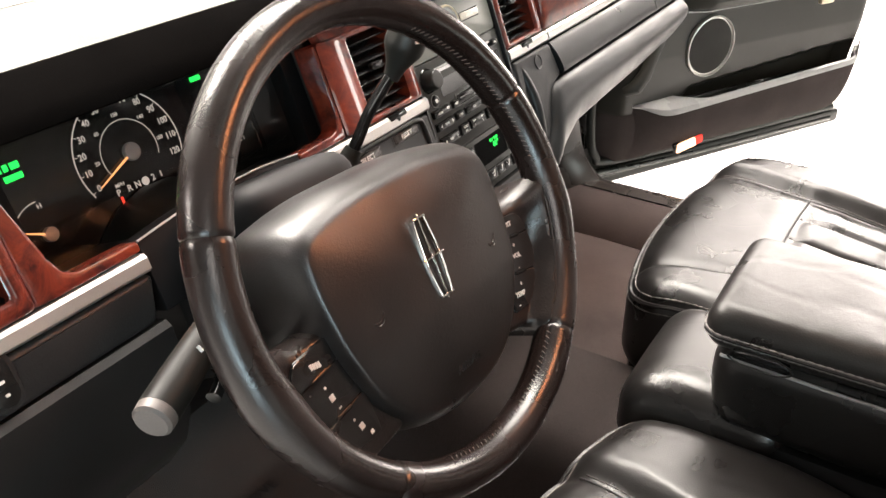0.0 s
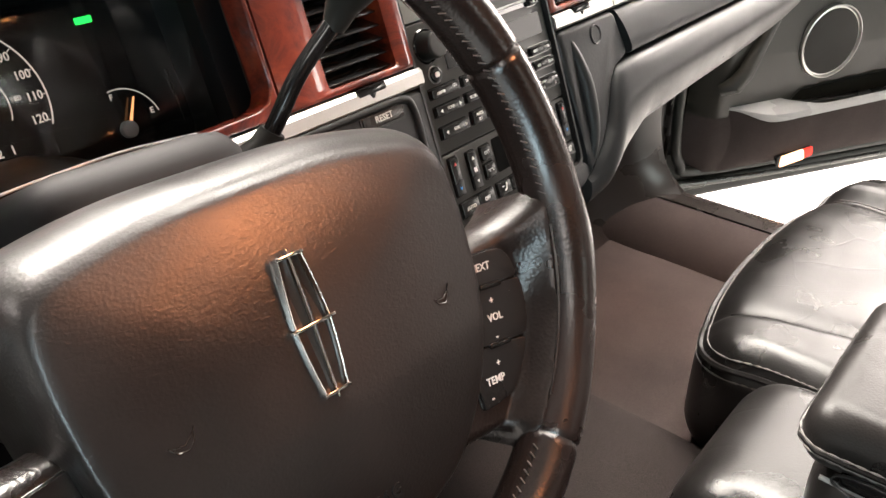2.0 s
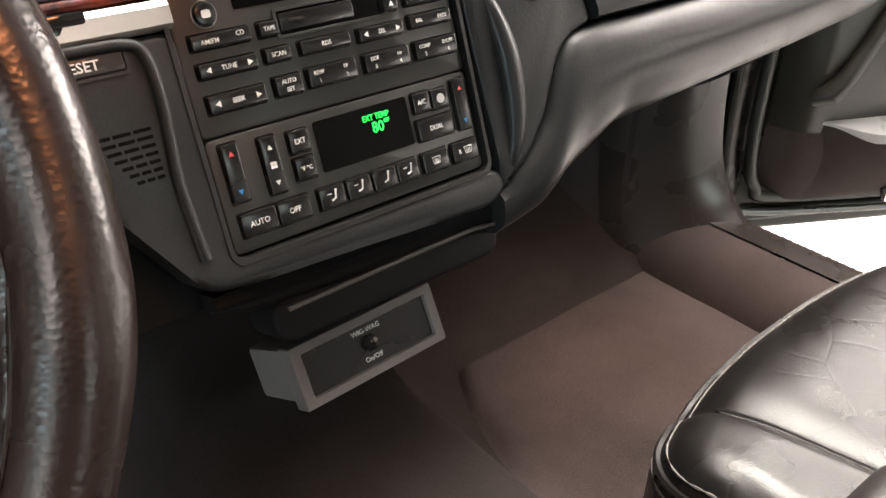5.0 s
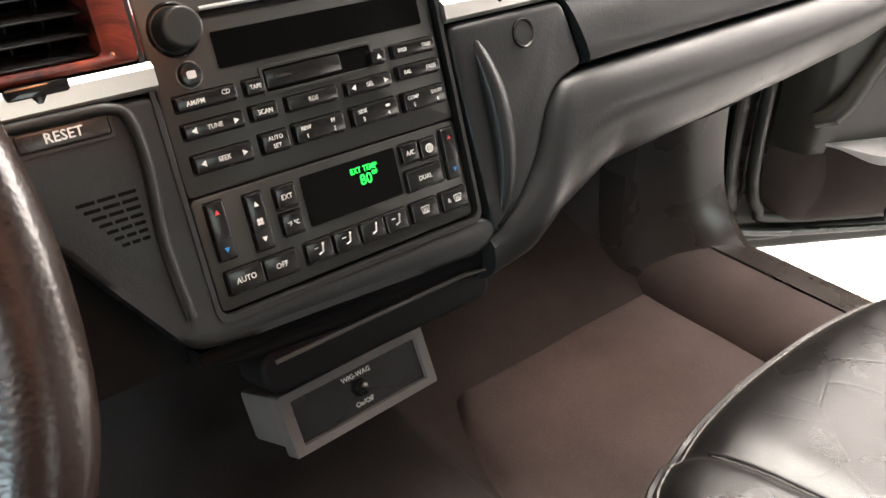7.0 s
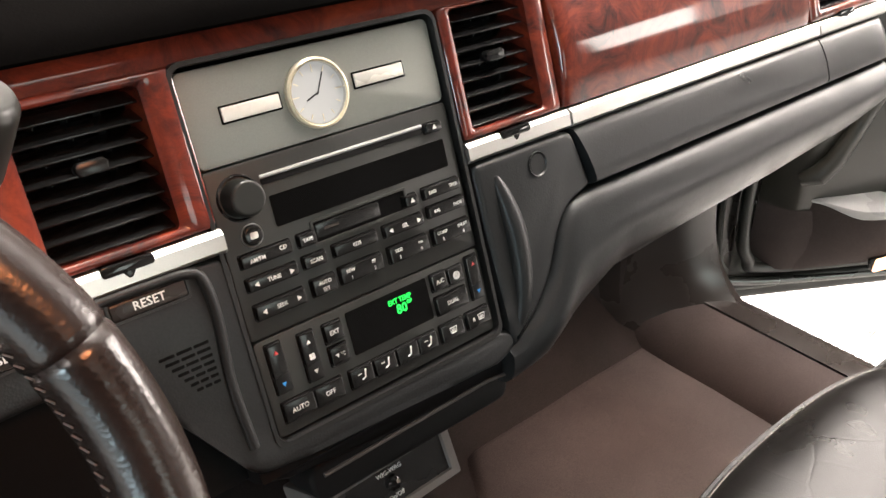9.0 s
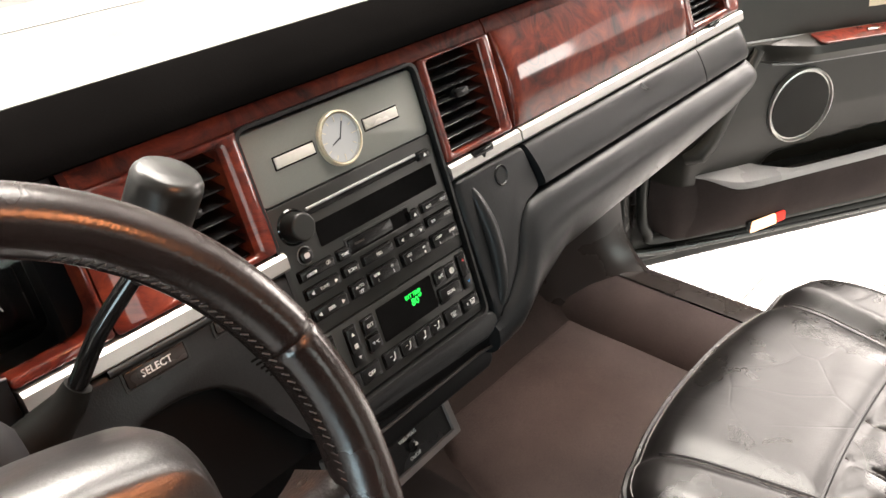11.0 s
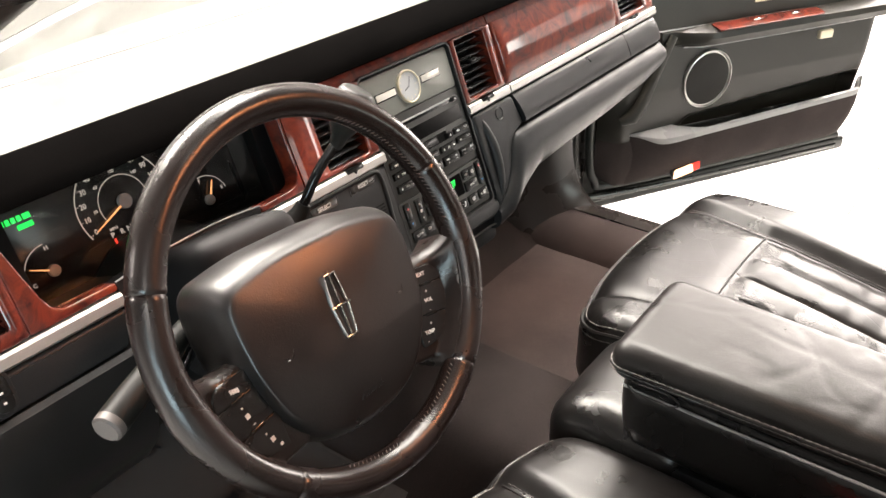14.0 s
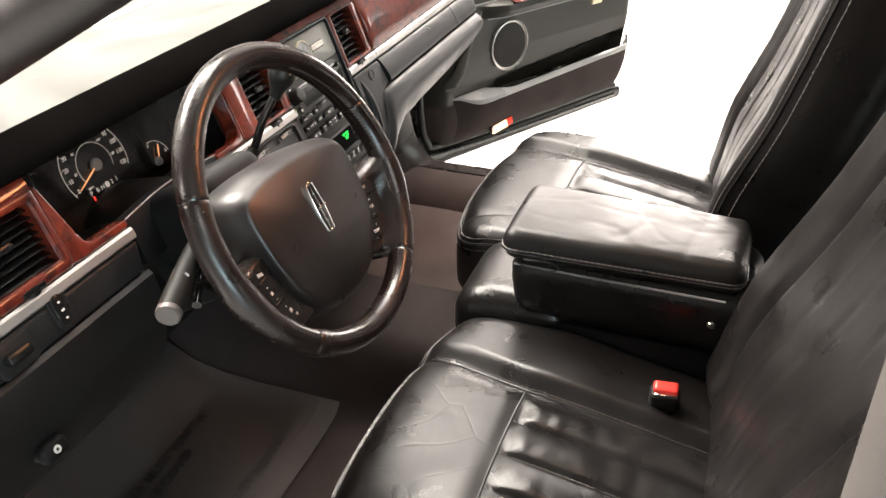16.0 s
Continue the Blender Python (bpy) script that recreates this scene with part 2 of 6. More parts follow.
MATPILE = material("mat_pile", (0.085, 0.078, 0.074), 0.95, vary=0.3, grain=900, bump=0.9, fine=0.003, blotch=7, spec=0.1)
DARKCARPET = material("charcoal_carpet", (0.050, 0.040, 0.038), 0.95, vary=0.5, grain=900, bump=0.6, fine=0.0015, blotch=7, spec=0.1)
TRIM = material("dark_trim_plastic", (0.024, 0.020, 0.018), 0.28, grain=700, bump=0.2, fine=0.0003)
DOORSKIN = leather("door_vinyl", (0.020, 0.0185, 0.0140), 0.38, 600, 0.0003, 60, 0.0005, 0.3)
PAINT = material("black_car_paint", (0.012, 0.014, 0.012), 0.25, bump=0, coat=0.8)
RUBBER = material("rubber_seal", (0.012, 0.013, 0.011), 0.42, grain=300, bump=0.2)
CLOTH = material("speaker_cloth", (0.028, 0.026, 0.024), 0.9, grain=1400, bump=0.6, fine=0.0006)
HEADLINER = material("roof_lining", (0.30, 0.285, 0.26), 0.95, grain=900, bump=0.5, fine=0.001)
PALE = material("pale_lettering", (0.66, 0.65, 0.62), 0.5, bump=0, vary=0.05)
GREYTRIM = material("pocket_trim", (0.36, 0.36, 0.355), 0.34, grain=700, bump=0.15)
BOXGREY = material("switch_box_plastic", (0.115, 0.102, 0.095), 0.5, grain=800, bump=0.2)
REDPLASTIC = material("red_button_plastic", (0.62, 0.035, 0.025), 0.35, bump=0)
REDGLOW = glow("red_lens", (1.0, 0.05, 0.03), 1.2)
GREEN = glow("green_display", (0.02, 1.0, 0.10), 1.6)
# faint emission added to keep the clock dial pale
IVORY = glow("clock_dial_glow", (0.92, 0.92, 0.89), 0.26)
INLAY = material("pale_inlay", (0.74, 0.71, 0.64), 0.30, metal=0.2, vary=0.05, bump=0)
AMBER = glow("amber_needle", (1.0, 0.42, 0.16), 1.3)
DIALTEXT = glow("dial_print", (0.95, 0.84, 0.74), 0.42)
LAMPGLOW = glow("warm_lamp_lens", (1.0, 0.62, 0.42), 6.0)
DOORGLOW = glow("door_lamp_lens", (1.0, 0.60, 0.36), 3.0)
CLUSTERGLASS = thin_pane("cluster_lens", (0.97, 0.97, 0.97), 0.05)
PILLARTRIM = material("pillar_trim", (0.10, 0.092, 0.085), 0.6, grain=700, bump=0.3)
FILLGLOW = glow("fill_panel_glow", (1.0, 0.98, 0.94), 1.2)
# near-black stand-in for the shade inside slots and vent ducts
VOID = material("opening_shade", (0.004, 0.004, 0.004), 0.9, bump=0, spec=0.05)
BLUEPRINT = material("blue_print", (0.03, 0.22, 0.55), 0.5, bump=0)
REDPRINT = material("red_print", (0.50, 0.05, 0.05), 0.5, bump=0)
STALK = material("stalk_plastic", (0.011, 0.0115, 0.0105), 0.45, grain=900, bump=0.1, fine=0.0001)
RIMTHREAD = material("dark_thread", (0.07, 0.062, 0.058), 0.7, grain=2000, bump=0.3)
STITCH = material("grey_thread", (0.15, 0.14, 0.13), 0.7, grain=2000, bump=0.3)
# dark tones for the unseen room, chosen to cut reflections in the cabin
GREYWALL = material("reflection_cut_grey", (0.075, 0.075, 0.073), 0.7, vary=0.05, grain=60, bump=0.1)
DARKCEIL = material("reflection_cut_dark", (0.10, 0.10, 0.10), 0.8, vary=0.05, grain=60, bump=0.1)
WALLPAINT = material("white_wall_paint", (0.82, 0.82, 0.80), 0.7, vary=0.04, grain=60, bump=0.1)
TILE = material("white_floor_tile", (0.46, 0.46, 0.45), 0.45, vary=0.05, grain=40, bump=0.05)


def perforated(name):
    """White plastic floor tile with rows of small drain holes."""
    m = material(name, (0.46, 0.46, 0.45), 0.45, vary=0.05, grain=40, bump=0)
    nt = m.node_tree
    b = nt.nodes["Principled BSDF"]
    tc = nt.nodes["Texture Coordinate"]
    v = nt.nodes.new("ShaderNodeTexVoronoi")
    v.voronoi_dimensions = "2D"
    v.inputs["Scale"].default_value, v.inputs["Randomness"].default_value = 52.0, 0.0
    nt.links.new(tc.outputs["Object"], v.inputs["Vector"])
    r = nt.nodes.new("ShaderNodeMapRange")
    r.inputs[1].default_value, r.inputs[2].default_value = 0.22, 0.28
    r.inputs[3].default_value, r.inputs[4].default_value = 0.20, 1.0
    nt.links.new(v.outputs["Distance"], r.inputs[0])
    mul = nt.nodes.new("ShaderNodeVectorMath")
    mul.operation = "SCALE"
    mul.inputs[0].default_value = (0.46, 0.46, 0.45)
    nt.links.new(r.outputs[0], mul.inputs["Scale"])
    nt.links.new(mul.outputs[0], b.inputs["Base Color"])
    dull = nt.nodes.new("ShaderNodeMath")
    dull.operation = "MULTIPLY"
    dull.inputs[1].default_value = 0.35
    nt.links.new(r.outputs[0], dull.inputs[0])
    nt.links.new(dull.outputs[0], b.inputs["Specular IOR Level"])
    return m


HOLED = perforated("drain_floor_tile")
for hide, level in ((COVER, 0.72), (RIM, 0.60), (SEAT, 0.44), (LIDHIDE, 0.27), (PAD, 0.30), (TOP, 0.36), (SMOKE, 0.10), (STALK, 0.14)):
    hide.node_tree.nodes["Principled BSDF"].inputs["Specular IOR Level"].default_value = level
FILM = thin_pane("plastic_film", (0.80, 0.79, 0.78), 0.24)
haze, blend = FILM.node_tree.nodes.new("ShaderNodeBsdfDiffuse"), FILM.node_tree.nodes.new("ShaderNodeMixShader")
haze.inputs[0].default_value, blend.inputs[0].default_value = (0.62, 0.60, 0.58, 1), 0.05
FILM.node_tree.links.new(FILM.node_tree.nodes["Mix Shader"].outputs[0], blend.inputs[1])
FILM.node_tree.links.new(haze.outputs[0], blend.inputs[2])
FILM.node_tree.links.new(blend.outputs[0], FILM.node_tree.nodes["Material Output"].inputs[0])
WINDOWGLASS = thin_pane("window_glass", (0.95, 0.98, 0.96), 0.01)
PRINT = material("film_print", (0.012, 0.012, 0.014), 0.6, bump=0)

# ---- shape helpers ----
def part(name, bm, mat, parent=None, label="", smooth=True, m=None):
    """A bmesh or a mesh as one object, under a thing or a part, or alone."""
    if isinstance(bm, bmesh.types.BMesh):
        me = bpy.data.meshes.new(name)
        bmesh.ops.recalc_face_normals(bm, faces=bm.faces)
        bm.to_mesh(me)
        bm.free()
    else:
        me = bm
    if mat and not me.materials:
        me.materials.append(mat)
    if smooth:
        me.shade_smooth()
        me.set_sharp_from_angle(angle=radians(38))
    ob = new(name, me)
    if m is not None:
        ob.matrix_basis = m
    if parent:
        ob.parent = parent
    if label:
        ob["label"] = label
    return ob


def thing(name, label, category, m=None, group="", kind=""):
    ob = new(name)
    ob.empty_display_size = 0.05
    if m is not None:
        ob.matrix_basis = m
    return tagged(ob, label, category, group, kind)


def from_grid(points, close_u=False, close_v=False, cap=False):
    """A sheet of quads over rows of points."""
    nu, nv = len(points), len(points[0])
    verts = [tuple(p) for row in points for p in row]
    faces = []
    for i in range(nu if close_u else nu - 1):
        for j in range(nv if close_v else nv - 1):
            a, b = i * nv + j, ((i + 1) % nu) * nv + j
            c, d = ((i + 1) % nu) * nv + (j + 1) % nv, i * nv + (j + 1) % nv
            faces.append((a, b, c, d))
    if cap:
        faces.append(tuple(range(nv)))
        faces.append(tuple((nu - 1) * nv + j for j in reversed(range(nv))))
    me = bpy.data.meshes.new("sheet")
    me.from_pydata(verts, [], faces)
    bm = bmesh.new()
    bm.from_mesh(me)
    bpy.data.meshes.remove(me)
    return bm


def box(w, h, d, r=0.002, seg=2, at=(0, 0, 0)):
    """A block with rounded edges, centred."""
    bm = bmesh.new()
    bmesh.ops.create_cube(bm, size=1, matrix=Matrix.Translation(at) @ Matrix.Diagonal((w, h, d, 1)))
    if r:
        bmesh.ops.bevel(bm, geom=bm.edges[:], offset=min(r, 0.45 * min(w, h, d)), segments=seg, profile=0.5, affect="EDGES")
    return bm


def round_rect(w, h, r, n=5, cx=0.0, cy=0.0):
    pts = []
    for sx, sy, a0 in ((1, 1, 0), (-1, 1, 90), (-1, -1, 180), (1, -1, 270)):
        for k in range(n + 1):
            a = radians(a0 + 90 * k / n)
            pts.append((cx + sx * (w / 2 - r) + r * math.cos(a), cy + sy * (h / 2 - r) + r * math.sin(a)))
    return pts


def plate(pts, z0, z1, bevel=0.0015, seg=2):
    """A flat outline drawn up from z0 to z1, its upper rim rounded."""
    bm = bmesh.new()
    f = bm.faces.new([bm.verts.new((x, y, z0)) for x, y in pts])
    ext = bmesh.ops.extrude_face_region(bm, geom=[f])
    top = [v for v in ext["geom"] if isinstance(v, bmesh.types.BMVert)]
    for v in top:
        v.co.z = z1
    if bevel:
        es = [e for e in bm.edges if all(v in top for v in e.verts)]
        bmesh.ops.bevel(bm, geom=es, offset=bevel, segments=seg, profile=0.5, affect="EDGES")
    return bm


def ring_plate(outer, inner, z0, z1, bevel=0.0):
    """A flat frame between two outlines of as many points."""
    rows = [[(x, y, z) for x, y in ring] for ring, z in ((inner, z0), (inner, z1 - bevel), ([(a[0] + (b[0] - a[0]) * 0.12, a[1] + (b[1] - a[1]) * 0.12) for a, b in zip(inner, outer)], z1),
            ([(b[0] + (a[0] - b[0]) * 0.08, b[1] + (a[1] - b[1]) * 0.08) for a, b in zip(inner, outer)], z1), (outer, z1 - bevel), (outer, z0))]
    return from_grid(rows, close_u=True, close_v=True)


def disc(r, z0, z1, n=32, bevel=0.0008, cx=0.0, cy=0.0):
    return plate([(cx + r * math.cos(2 * math.pi * k / n), cy + r * math.sin(2 * math.pi * k / n)) for k in range(n)], z0, z1, bevel)


def lathe(profile, n=32):
    """Turned about z: rows of radius and height."""
    return from_grid([[(r * math.cos(2 * math.pi * k / n), r * math.sin(2 * math.pi * k / n), z) for k in range(n)] for r, z in profile], close_v=True, cap=True)


def tube(path, radius, n=12, closed=False, flat=1.0):
    """A round bar along points; radius may be a list."""
    path = [Vector(p) for p in path]
    rows, up = [], None
    for i, p in enumerate(path):
        a = path[i - 1] if i or closed else p
        b = path[(i + 1) % len(path)] if i < len(path) - 1 or closed else p
        t = (b - a).normalized()
        if up is None:
            up = t.orthogonal().normalized()
        up = (up - t * up.dot(t)).normalized()
        side = t.cross(up)
        r = radius[i] if isinstance(radius, (list, tuple)) else radius
        rows.append([p + up * (r * math.cos(2 * math.pi * k / n)) + side * (r * flat * math.sin(2 * math.pi * k / n)) for k in range(n)])
    return from_grid(rows, close_u=closed, close_v=True, cap=not closed)


def flowing(path, n=6):
    """The same points joined by a smooth curve."""
    p = [Vector(q) for q in path]
    p = [2 * p[0] - p[1]] + p + [2 * p[-1] - p[-2]]
    out = []
    for a, b, c, d in zip(p[:-3], p[1:-2], p[2:-1], p[3:]):
        for k in range(n):
            t = k / n
            out.append(0.5 * (2 * b + (c - a) * t + (2 * a - 5 * b + 4 * c - d) * t * t + (3 * b - a - 3 * c + d) * t ** 3))
    return out + [p[-2]]


def soft_box(sx, sy, sz, r, step=0.012, shape=None):
    """A padded block: rounded by r all round, its faces finely divided, then shaped point by point."""
    nx, ny, nz = (max(4, int(s / step)) for s in (sx, sy, sz))
    bm = bmesh.new()
    keys = {}

    def vert(i, j, k):
        if (i, j, k) not in keys:
            p = Vector(((i / nx - 0.5) * sx, (j / ny - 0.5) * sy, (k / nz - 0.5) * sz))
            core = Vector([max(-max(s / 2 - r, 0), min(max(s / 2 - r, 0), c)) for c, s in zip(p, (sx, sy, sz))])
            d = p - core
            if d.length > 1e-9:
                p = core + d.normalized() * min(r, max(abs(c) for c in d) if d.length else 0)
            keys[i, j, k] = bm.verts.new(shape(p) if shape else p)
        return keys[i, j, k]

    for i in range(nx):
        for j in range(ny):
            for k in (0, nz):
                bm.faces.new([vert(a, b, k) for a, b in ((i, j), (i + 1, j), (i + 1, j + 1), (i, j + 1))])
    for i in range(nx):
        for k in range(nz):
            for j in (0, ny):
                bm.faces.new([vert(a, j, c) for a, c in ((i, k), (i + 1, k), (i + 1, k + 1), (i, k + 1))])
    for j in range(ny):
        for k in range(nz):
            for i in (0, nx):
                bm.faces.new([vert(i, b, c) for b, c in ((j, k), (j + 1, k), (j + 1, k + 1), (j, k + 1))])
    return bm


def lettering(text, size, mat, parent, m, name="lettering", wide=1.0, depth=0.0002):
    """Raised words, centred, in the plane of m."""
    cu = bpy.data.curves.new("words", "FONT")
    cu.body, cu.size, cu.align_x, cu.align_y, cu.extrude, cu.resolution_u = text, size, "CENTER", "CENTER", depth, 2
    cu.offset = 0.010 * size
    tmp = bpy.data.objects.new("words", cu)
    scene.collection.objects.link(tmp)
    bpy.context.view_layer.update()
    me = bpy.data.meshes.new_from_object(tmp.evaluated_get(bpy.context.evaluated_depsgraph_get()))
    bpy.data.objects.remove(tmp)
    bpy.data.curves.remove(cu)
    me.transform(Matrix.Diagonal((wide, 1, 1, 1)))
    me.materials.clear()
    return part(name, me, mat, parent, smooth=False, m=m)


def flat(x, y, z=0.0, turn=0.0):
    return pose(x, y, z, 0, 0, turn)


def groove(d, width):
    return math.exp(-((d / width) ** 2))


def ramp(d, width):
    """0 to 1 over a width, with soft ends."""
    t = min(1.0, max(0.0, d / width))
    return t * t * (3 - 2 * t)


# the slanting face of the dashboard: x across the car, v up the face, n out towards the seats
FACE = Matrix(((1, 0, 0, 0), (0, 0.355, -0.935, 0.432), (0, 0.935, 0.355, 0.766), (0, 0, 0, 1)))


# ---- showroom ----
def sheet_box(name, x0, x1, y0, y1, z0, z1, mat, label, category):
    ob = part(name, box(x1 - x0, y1 - y0, z1 - z0, 0), mat, smooth=False, m=pose((x0 + x1) / 2, (y0 + y1) / 2, (z0 + z1) / 2))
    return tagged(ob, label, category, kind="structure")


sheet_box("floor", -7, 9, -8, 9, -0.12, -0.006, TILE, "bright white showroom floor", "floor")
# unseen walls and ceiling close the room and stay dark in reflections
sheet_box("wall_east", 8.0, 8.2, -8, 9, -0.1, 3.7, GREYWALL, "unseen showroom wall, dark grey to cut reflections", "wall")
sheet_box("wall_west", -6.2, -6.0, -8, 9, -0.1, 3.7, GREYWALL, "unseen showroom wall, dark grey to cut reflections", "wall")
sheet_box("wall_north", -6, 8, 8.0, 8.2, -0.1, 3.7, GREYWALL, "unseen showroom wall, dark grey to cut reflections", "wall")
sheet_box("wall_south", -6, 8, -7.2, -7.0, -0.1, 3.7, GREYWALL, "unseen showroom wall, dark grey to cut reflections", "wall")
sheet_box("ceiling", -6.2, 8.2, -7.2, 8.2, 3.6, 3.75, DARKCEIL, "unseen showroom ceiling, dark to cut reflections", "ceiling")

# glowing bodies for the added highlight panels
for lx, ly, sx, sy, _ in PANELS:
    lamp = thing("highlight_panel", "wide white light panel added under the unseen ceiling for highlights", "ceiling light", pose(lx, ly, 3.6), "showroom ceiling lights")
    part("housing", box(sx + 0.1, sy + 0.1, 0.14, 0.01, at=(0, 0, -0.07)), WALLPAINT, lamp)
    part("diffuser", box(sx, sy, 0.02, 0.008, at=(0, 0, -0.152)), FILLGLOW, lamp)

# glowing panes added to go with the fill lamps; no known windows
for wx, wy, wz, ww, wh, rz, side in ((1.2, 7.96, 1.95, 7.2, 2.8, 0, "north"), (7.96, 1.9, 2.0, 6.2, 2.8, -90, "east"), (7.96, -4.3, 2.0, 2.1, 1.2, -90, "corner"), (0.9, -6.96, 1.7, 5.2, 2.6, 180, "south"), (-5.96, -2.6, 1.7, 4.2, 2.2, 90, "west")):
    win = thing({"east": "fill_pane_1", "south": "fill_pane_2", "west": "fill_pane_3", "corner": "fill_pane_4", "north": "fill_pane_5"}[side], "wide glowing pane added on an unseen wall as a fill light", "window", pose(wx, wy, wz, 90, 0, rz), kind="structure")
    part("pane", box(ww, wh, 0.02, 0), FILLGLOW, win, smooth=False)
    part("fill_pane_frame", ring_plate(round_rect(ww + 0.16, wh + 0.16, 0.01, 2), round_rect(ww, wh, 0.005, 2), -0.02, 0.04, 0.01), WALLPAINT, win)

# ---- car floor, sills, kick panels ----
CX = 0.848          # the car's middle


def floor_z(x, y):
    """Carpet: flat wells, a tunnel along the middle, a toe board that rises to the front."""
    z = 0.325 + max(0.0, y - 0.66) * 0.62 + 0.25 * max(0.0, y - 0.84)
    t = abs(x - CX)
    hump = 0.17 * (1 / (1 + math.exp((t - (0.165 if x > CX else 0.115)) / (0.022 if x > CX else 0.016))))
    side = max(0.0, t - 0.655)
    return max(z, z * 0.35 + 0.215 + hump * (0.9 if y < 0.6 else 1.0)) + min(0.05, 0.9 * side) + 0.004 * noise.noise(Vector((x * 7, y * 7, 0)))


tagged(part("floor_carpet", from_grid([[(x, y, floor_z(x, y)) for y in np.linspace(-1.0, 1.02, 90)] for x in np.linspace(CX - 0.70, CX + 0.70, 120)]), FLOORPILE), "brown cut pile carpet over floor and tunnel, darkened for footwell shade", "carpet", kind="structure")
tagged(part("car_floor_pan", box(1.55, 2.6, 0.06, 0.01, at=(CX, -0.1, 0.23)), PAINT, smooth=True), "black painted floor pan under the carpet", "floor pan", kind="structure")
tagged(part("firewall", box(1.46, 0.05, 0.75, 0.01, at=(CX, 1.04, 0.68)), BLACK), "dark firewall behind the dashboard", "firewall", kind="structure")

for sgn, side in ((1, "passenger"), (-1, "driver")):
    xi = CX + sgn * 0.655
    sill = thing("door_sill", f"dark door sill with carpeted inner face on the {side} side", "door sill", group="door sills")
    prof = [(0.0, 0.30), (0.002, 0.335), (0.018, 0.368), (0.045, 0.392), (0.072, 0.402), (0.082, 0.4045), (0.115, 0.403), (0.148, 0.394), (0.158, 0.36), (0.158, 0.20), (0.04, 0.20)]
    part("inner_carpet", from_grid([[(xi + sgn * a, y, z) for a, z in prof[:6]] for y in np.linspace(-1.0, 0.72, 30)]), DARKCARPET, sill)
    part("sill_plate", from_grid([[(xi + sgn * (a + 0.001), y, z + 0.003) for a, z in prof[5:]] for y in np.linspace(-1.0, 0.72, 40)], cap=True), TRIM, sill)
    kick = thing("kick_panel", f"dark smooth kick panel in the {side} footwell", "kick panel", group="kick panels")
    part("panel", from_grid([[(xi + sgn * (0.02 * q * q - 0.045 * (1 - q) ** 2 * ramp(s, 0.35)), 0.715 + 0.305 * s, 0.30 + 0.53 * q) for q in np.linspace(0, 1, 14)] for s in np.linspace(0, 1, 14)]), DARKCARPET, kick, "charcoal carpet on the kick panel")
    plan = [(-0.010, 0.76), (-0.006, 0.735), (0.010, 0.705), (0.045, 0.672), (0.085, 0.652), (0.125, 0.650), (0.150, 0.668), (0.160, 0.70), (0.160, 0.76)]
    post = []
    for k in range(26):
        s = k / 25
        z = 0.345 + 0.47 * s
        flare = math.exp(-(z - 0.345) / 0.055)
        lean = 0.02 * s
        post.append([(xi + sgn * (a + 0.004 * flare), y + lean - flare * 0.16 * min(1, max(0, (a - 0.02) / 0.11)) ** 1.2 - flare * 0.03, z) for a, y in plan])
    # driver's cover takes the near-black plastic to stay in shade
    part("hinge_post_cover", from_grid(post), TRIM if sgn > 0 else SHROUD, kick, "smooth dark cover that flares into the sill")

# ---- body shell: roof, pillars, windscreen, cowl ----
roof_rows = [[(CX + u * 0.60, y, 1.455 - 0.075 * abs(u) ** 3 - 0.09 * max(0, y - 0.0) ** 2 * 3) for u in np.linspace(-1, 1, 24)] for y in np.linspace(-1.3, 0.06, 24)]
roof = part("roof", from_grid(roof_rows), PAINT)
sol = roof.modifiers.new("thick", "SOLIDIFY")
sol.thickness, sol.offset = 0.03, 1
tagged(roof, "black car roof panel above the cabin", "car roof", kind="structure")
lining = part("roof_lining", from_grid([[(x, y, z - 0.035) for x, y, z in r] for r in roof_rows]), HEADLINER)
tagged(lining, "light grey fabric roof lining over the seats", "roof lining", kind="structure")
dome = thing("dome_lamp", "small warm dome lamp on the roof lining", "dome lamp", pose(0.70, -0.11, 1.402))
part("bezel", box(0.27, 0.15, 0.030, 0.006), GREYTRIM, dome)
part("lens", box(0.23, 0.11, 0.010, 0.004, at=(0, 0, -0.014)), LAMPGLOW, dome)

for sgn, side in ((1, "passenger"), (-1, "driver")):
    ap = thing("windscreen_pillar", f"dark trimmed windscreen pillar on the {side} side", "pillar", group="windscreen pillars")
    base, top = Vector((CX + sgn * 0.680, 0.70, 1.035)), Vector((CX + sgn * 0.605, 0.02, 1.402))
    part("cover", tube([base.lerp(top, s) for s in np.linspace(0, 1, 12)], [0.050 - 0.008 * s for s in np.linspace(0, 1, 12)], 14, flat=0.7), TRIM, ap)
    bp = thing("door_pillar", f"grey trimmed door pillar behind the {side} seat", "pillar", group="door pillars")
    part("cover", from_grid([[(CX + sgn * (0.70 - 0.12 * s * s) + 0.03 * math.cos(a), -0.350 - 0.03 * s + 0.075 * math.sin(a), 0.39 + 1.03 * s) for a in np.linspace(0, 2 * math.pi, 16, endpoint=False)] for s in np.linspace(0, 1, 14)], close_v=True, cap=True), PILLARTRIM, bp)
    part("roof_rail", tube([(CX + sgn * 0.59, y, 1.395 - 0.02 * abs(y)) for y in np.linspace(-1.3, 0.04, 14)], 0.022, 10), TRIM, bp)

ws = thing("windscreen", "clear laminated windscreen over the dashboard", "windscreen")
pane = part("pane", from_grid([[(CX + u * (0.70 - 0.11 * s), 0.96 - 0.93 * s - 0.20 * u * u * (1 - s), 0.985 + 0.425 * s) for u in np.linspace(-1, 1, 24)] for s in np.linspace(0, 1, 14)]), WINDOWGLASS, ws)
pane.visible_shadow = False
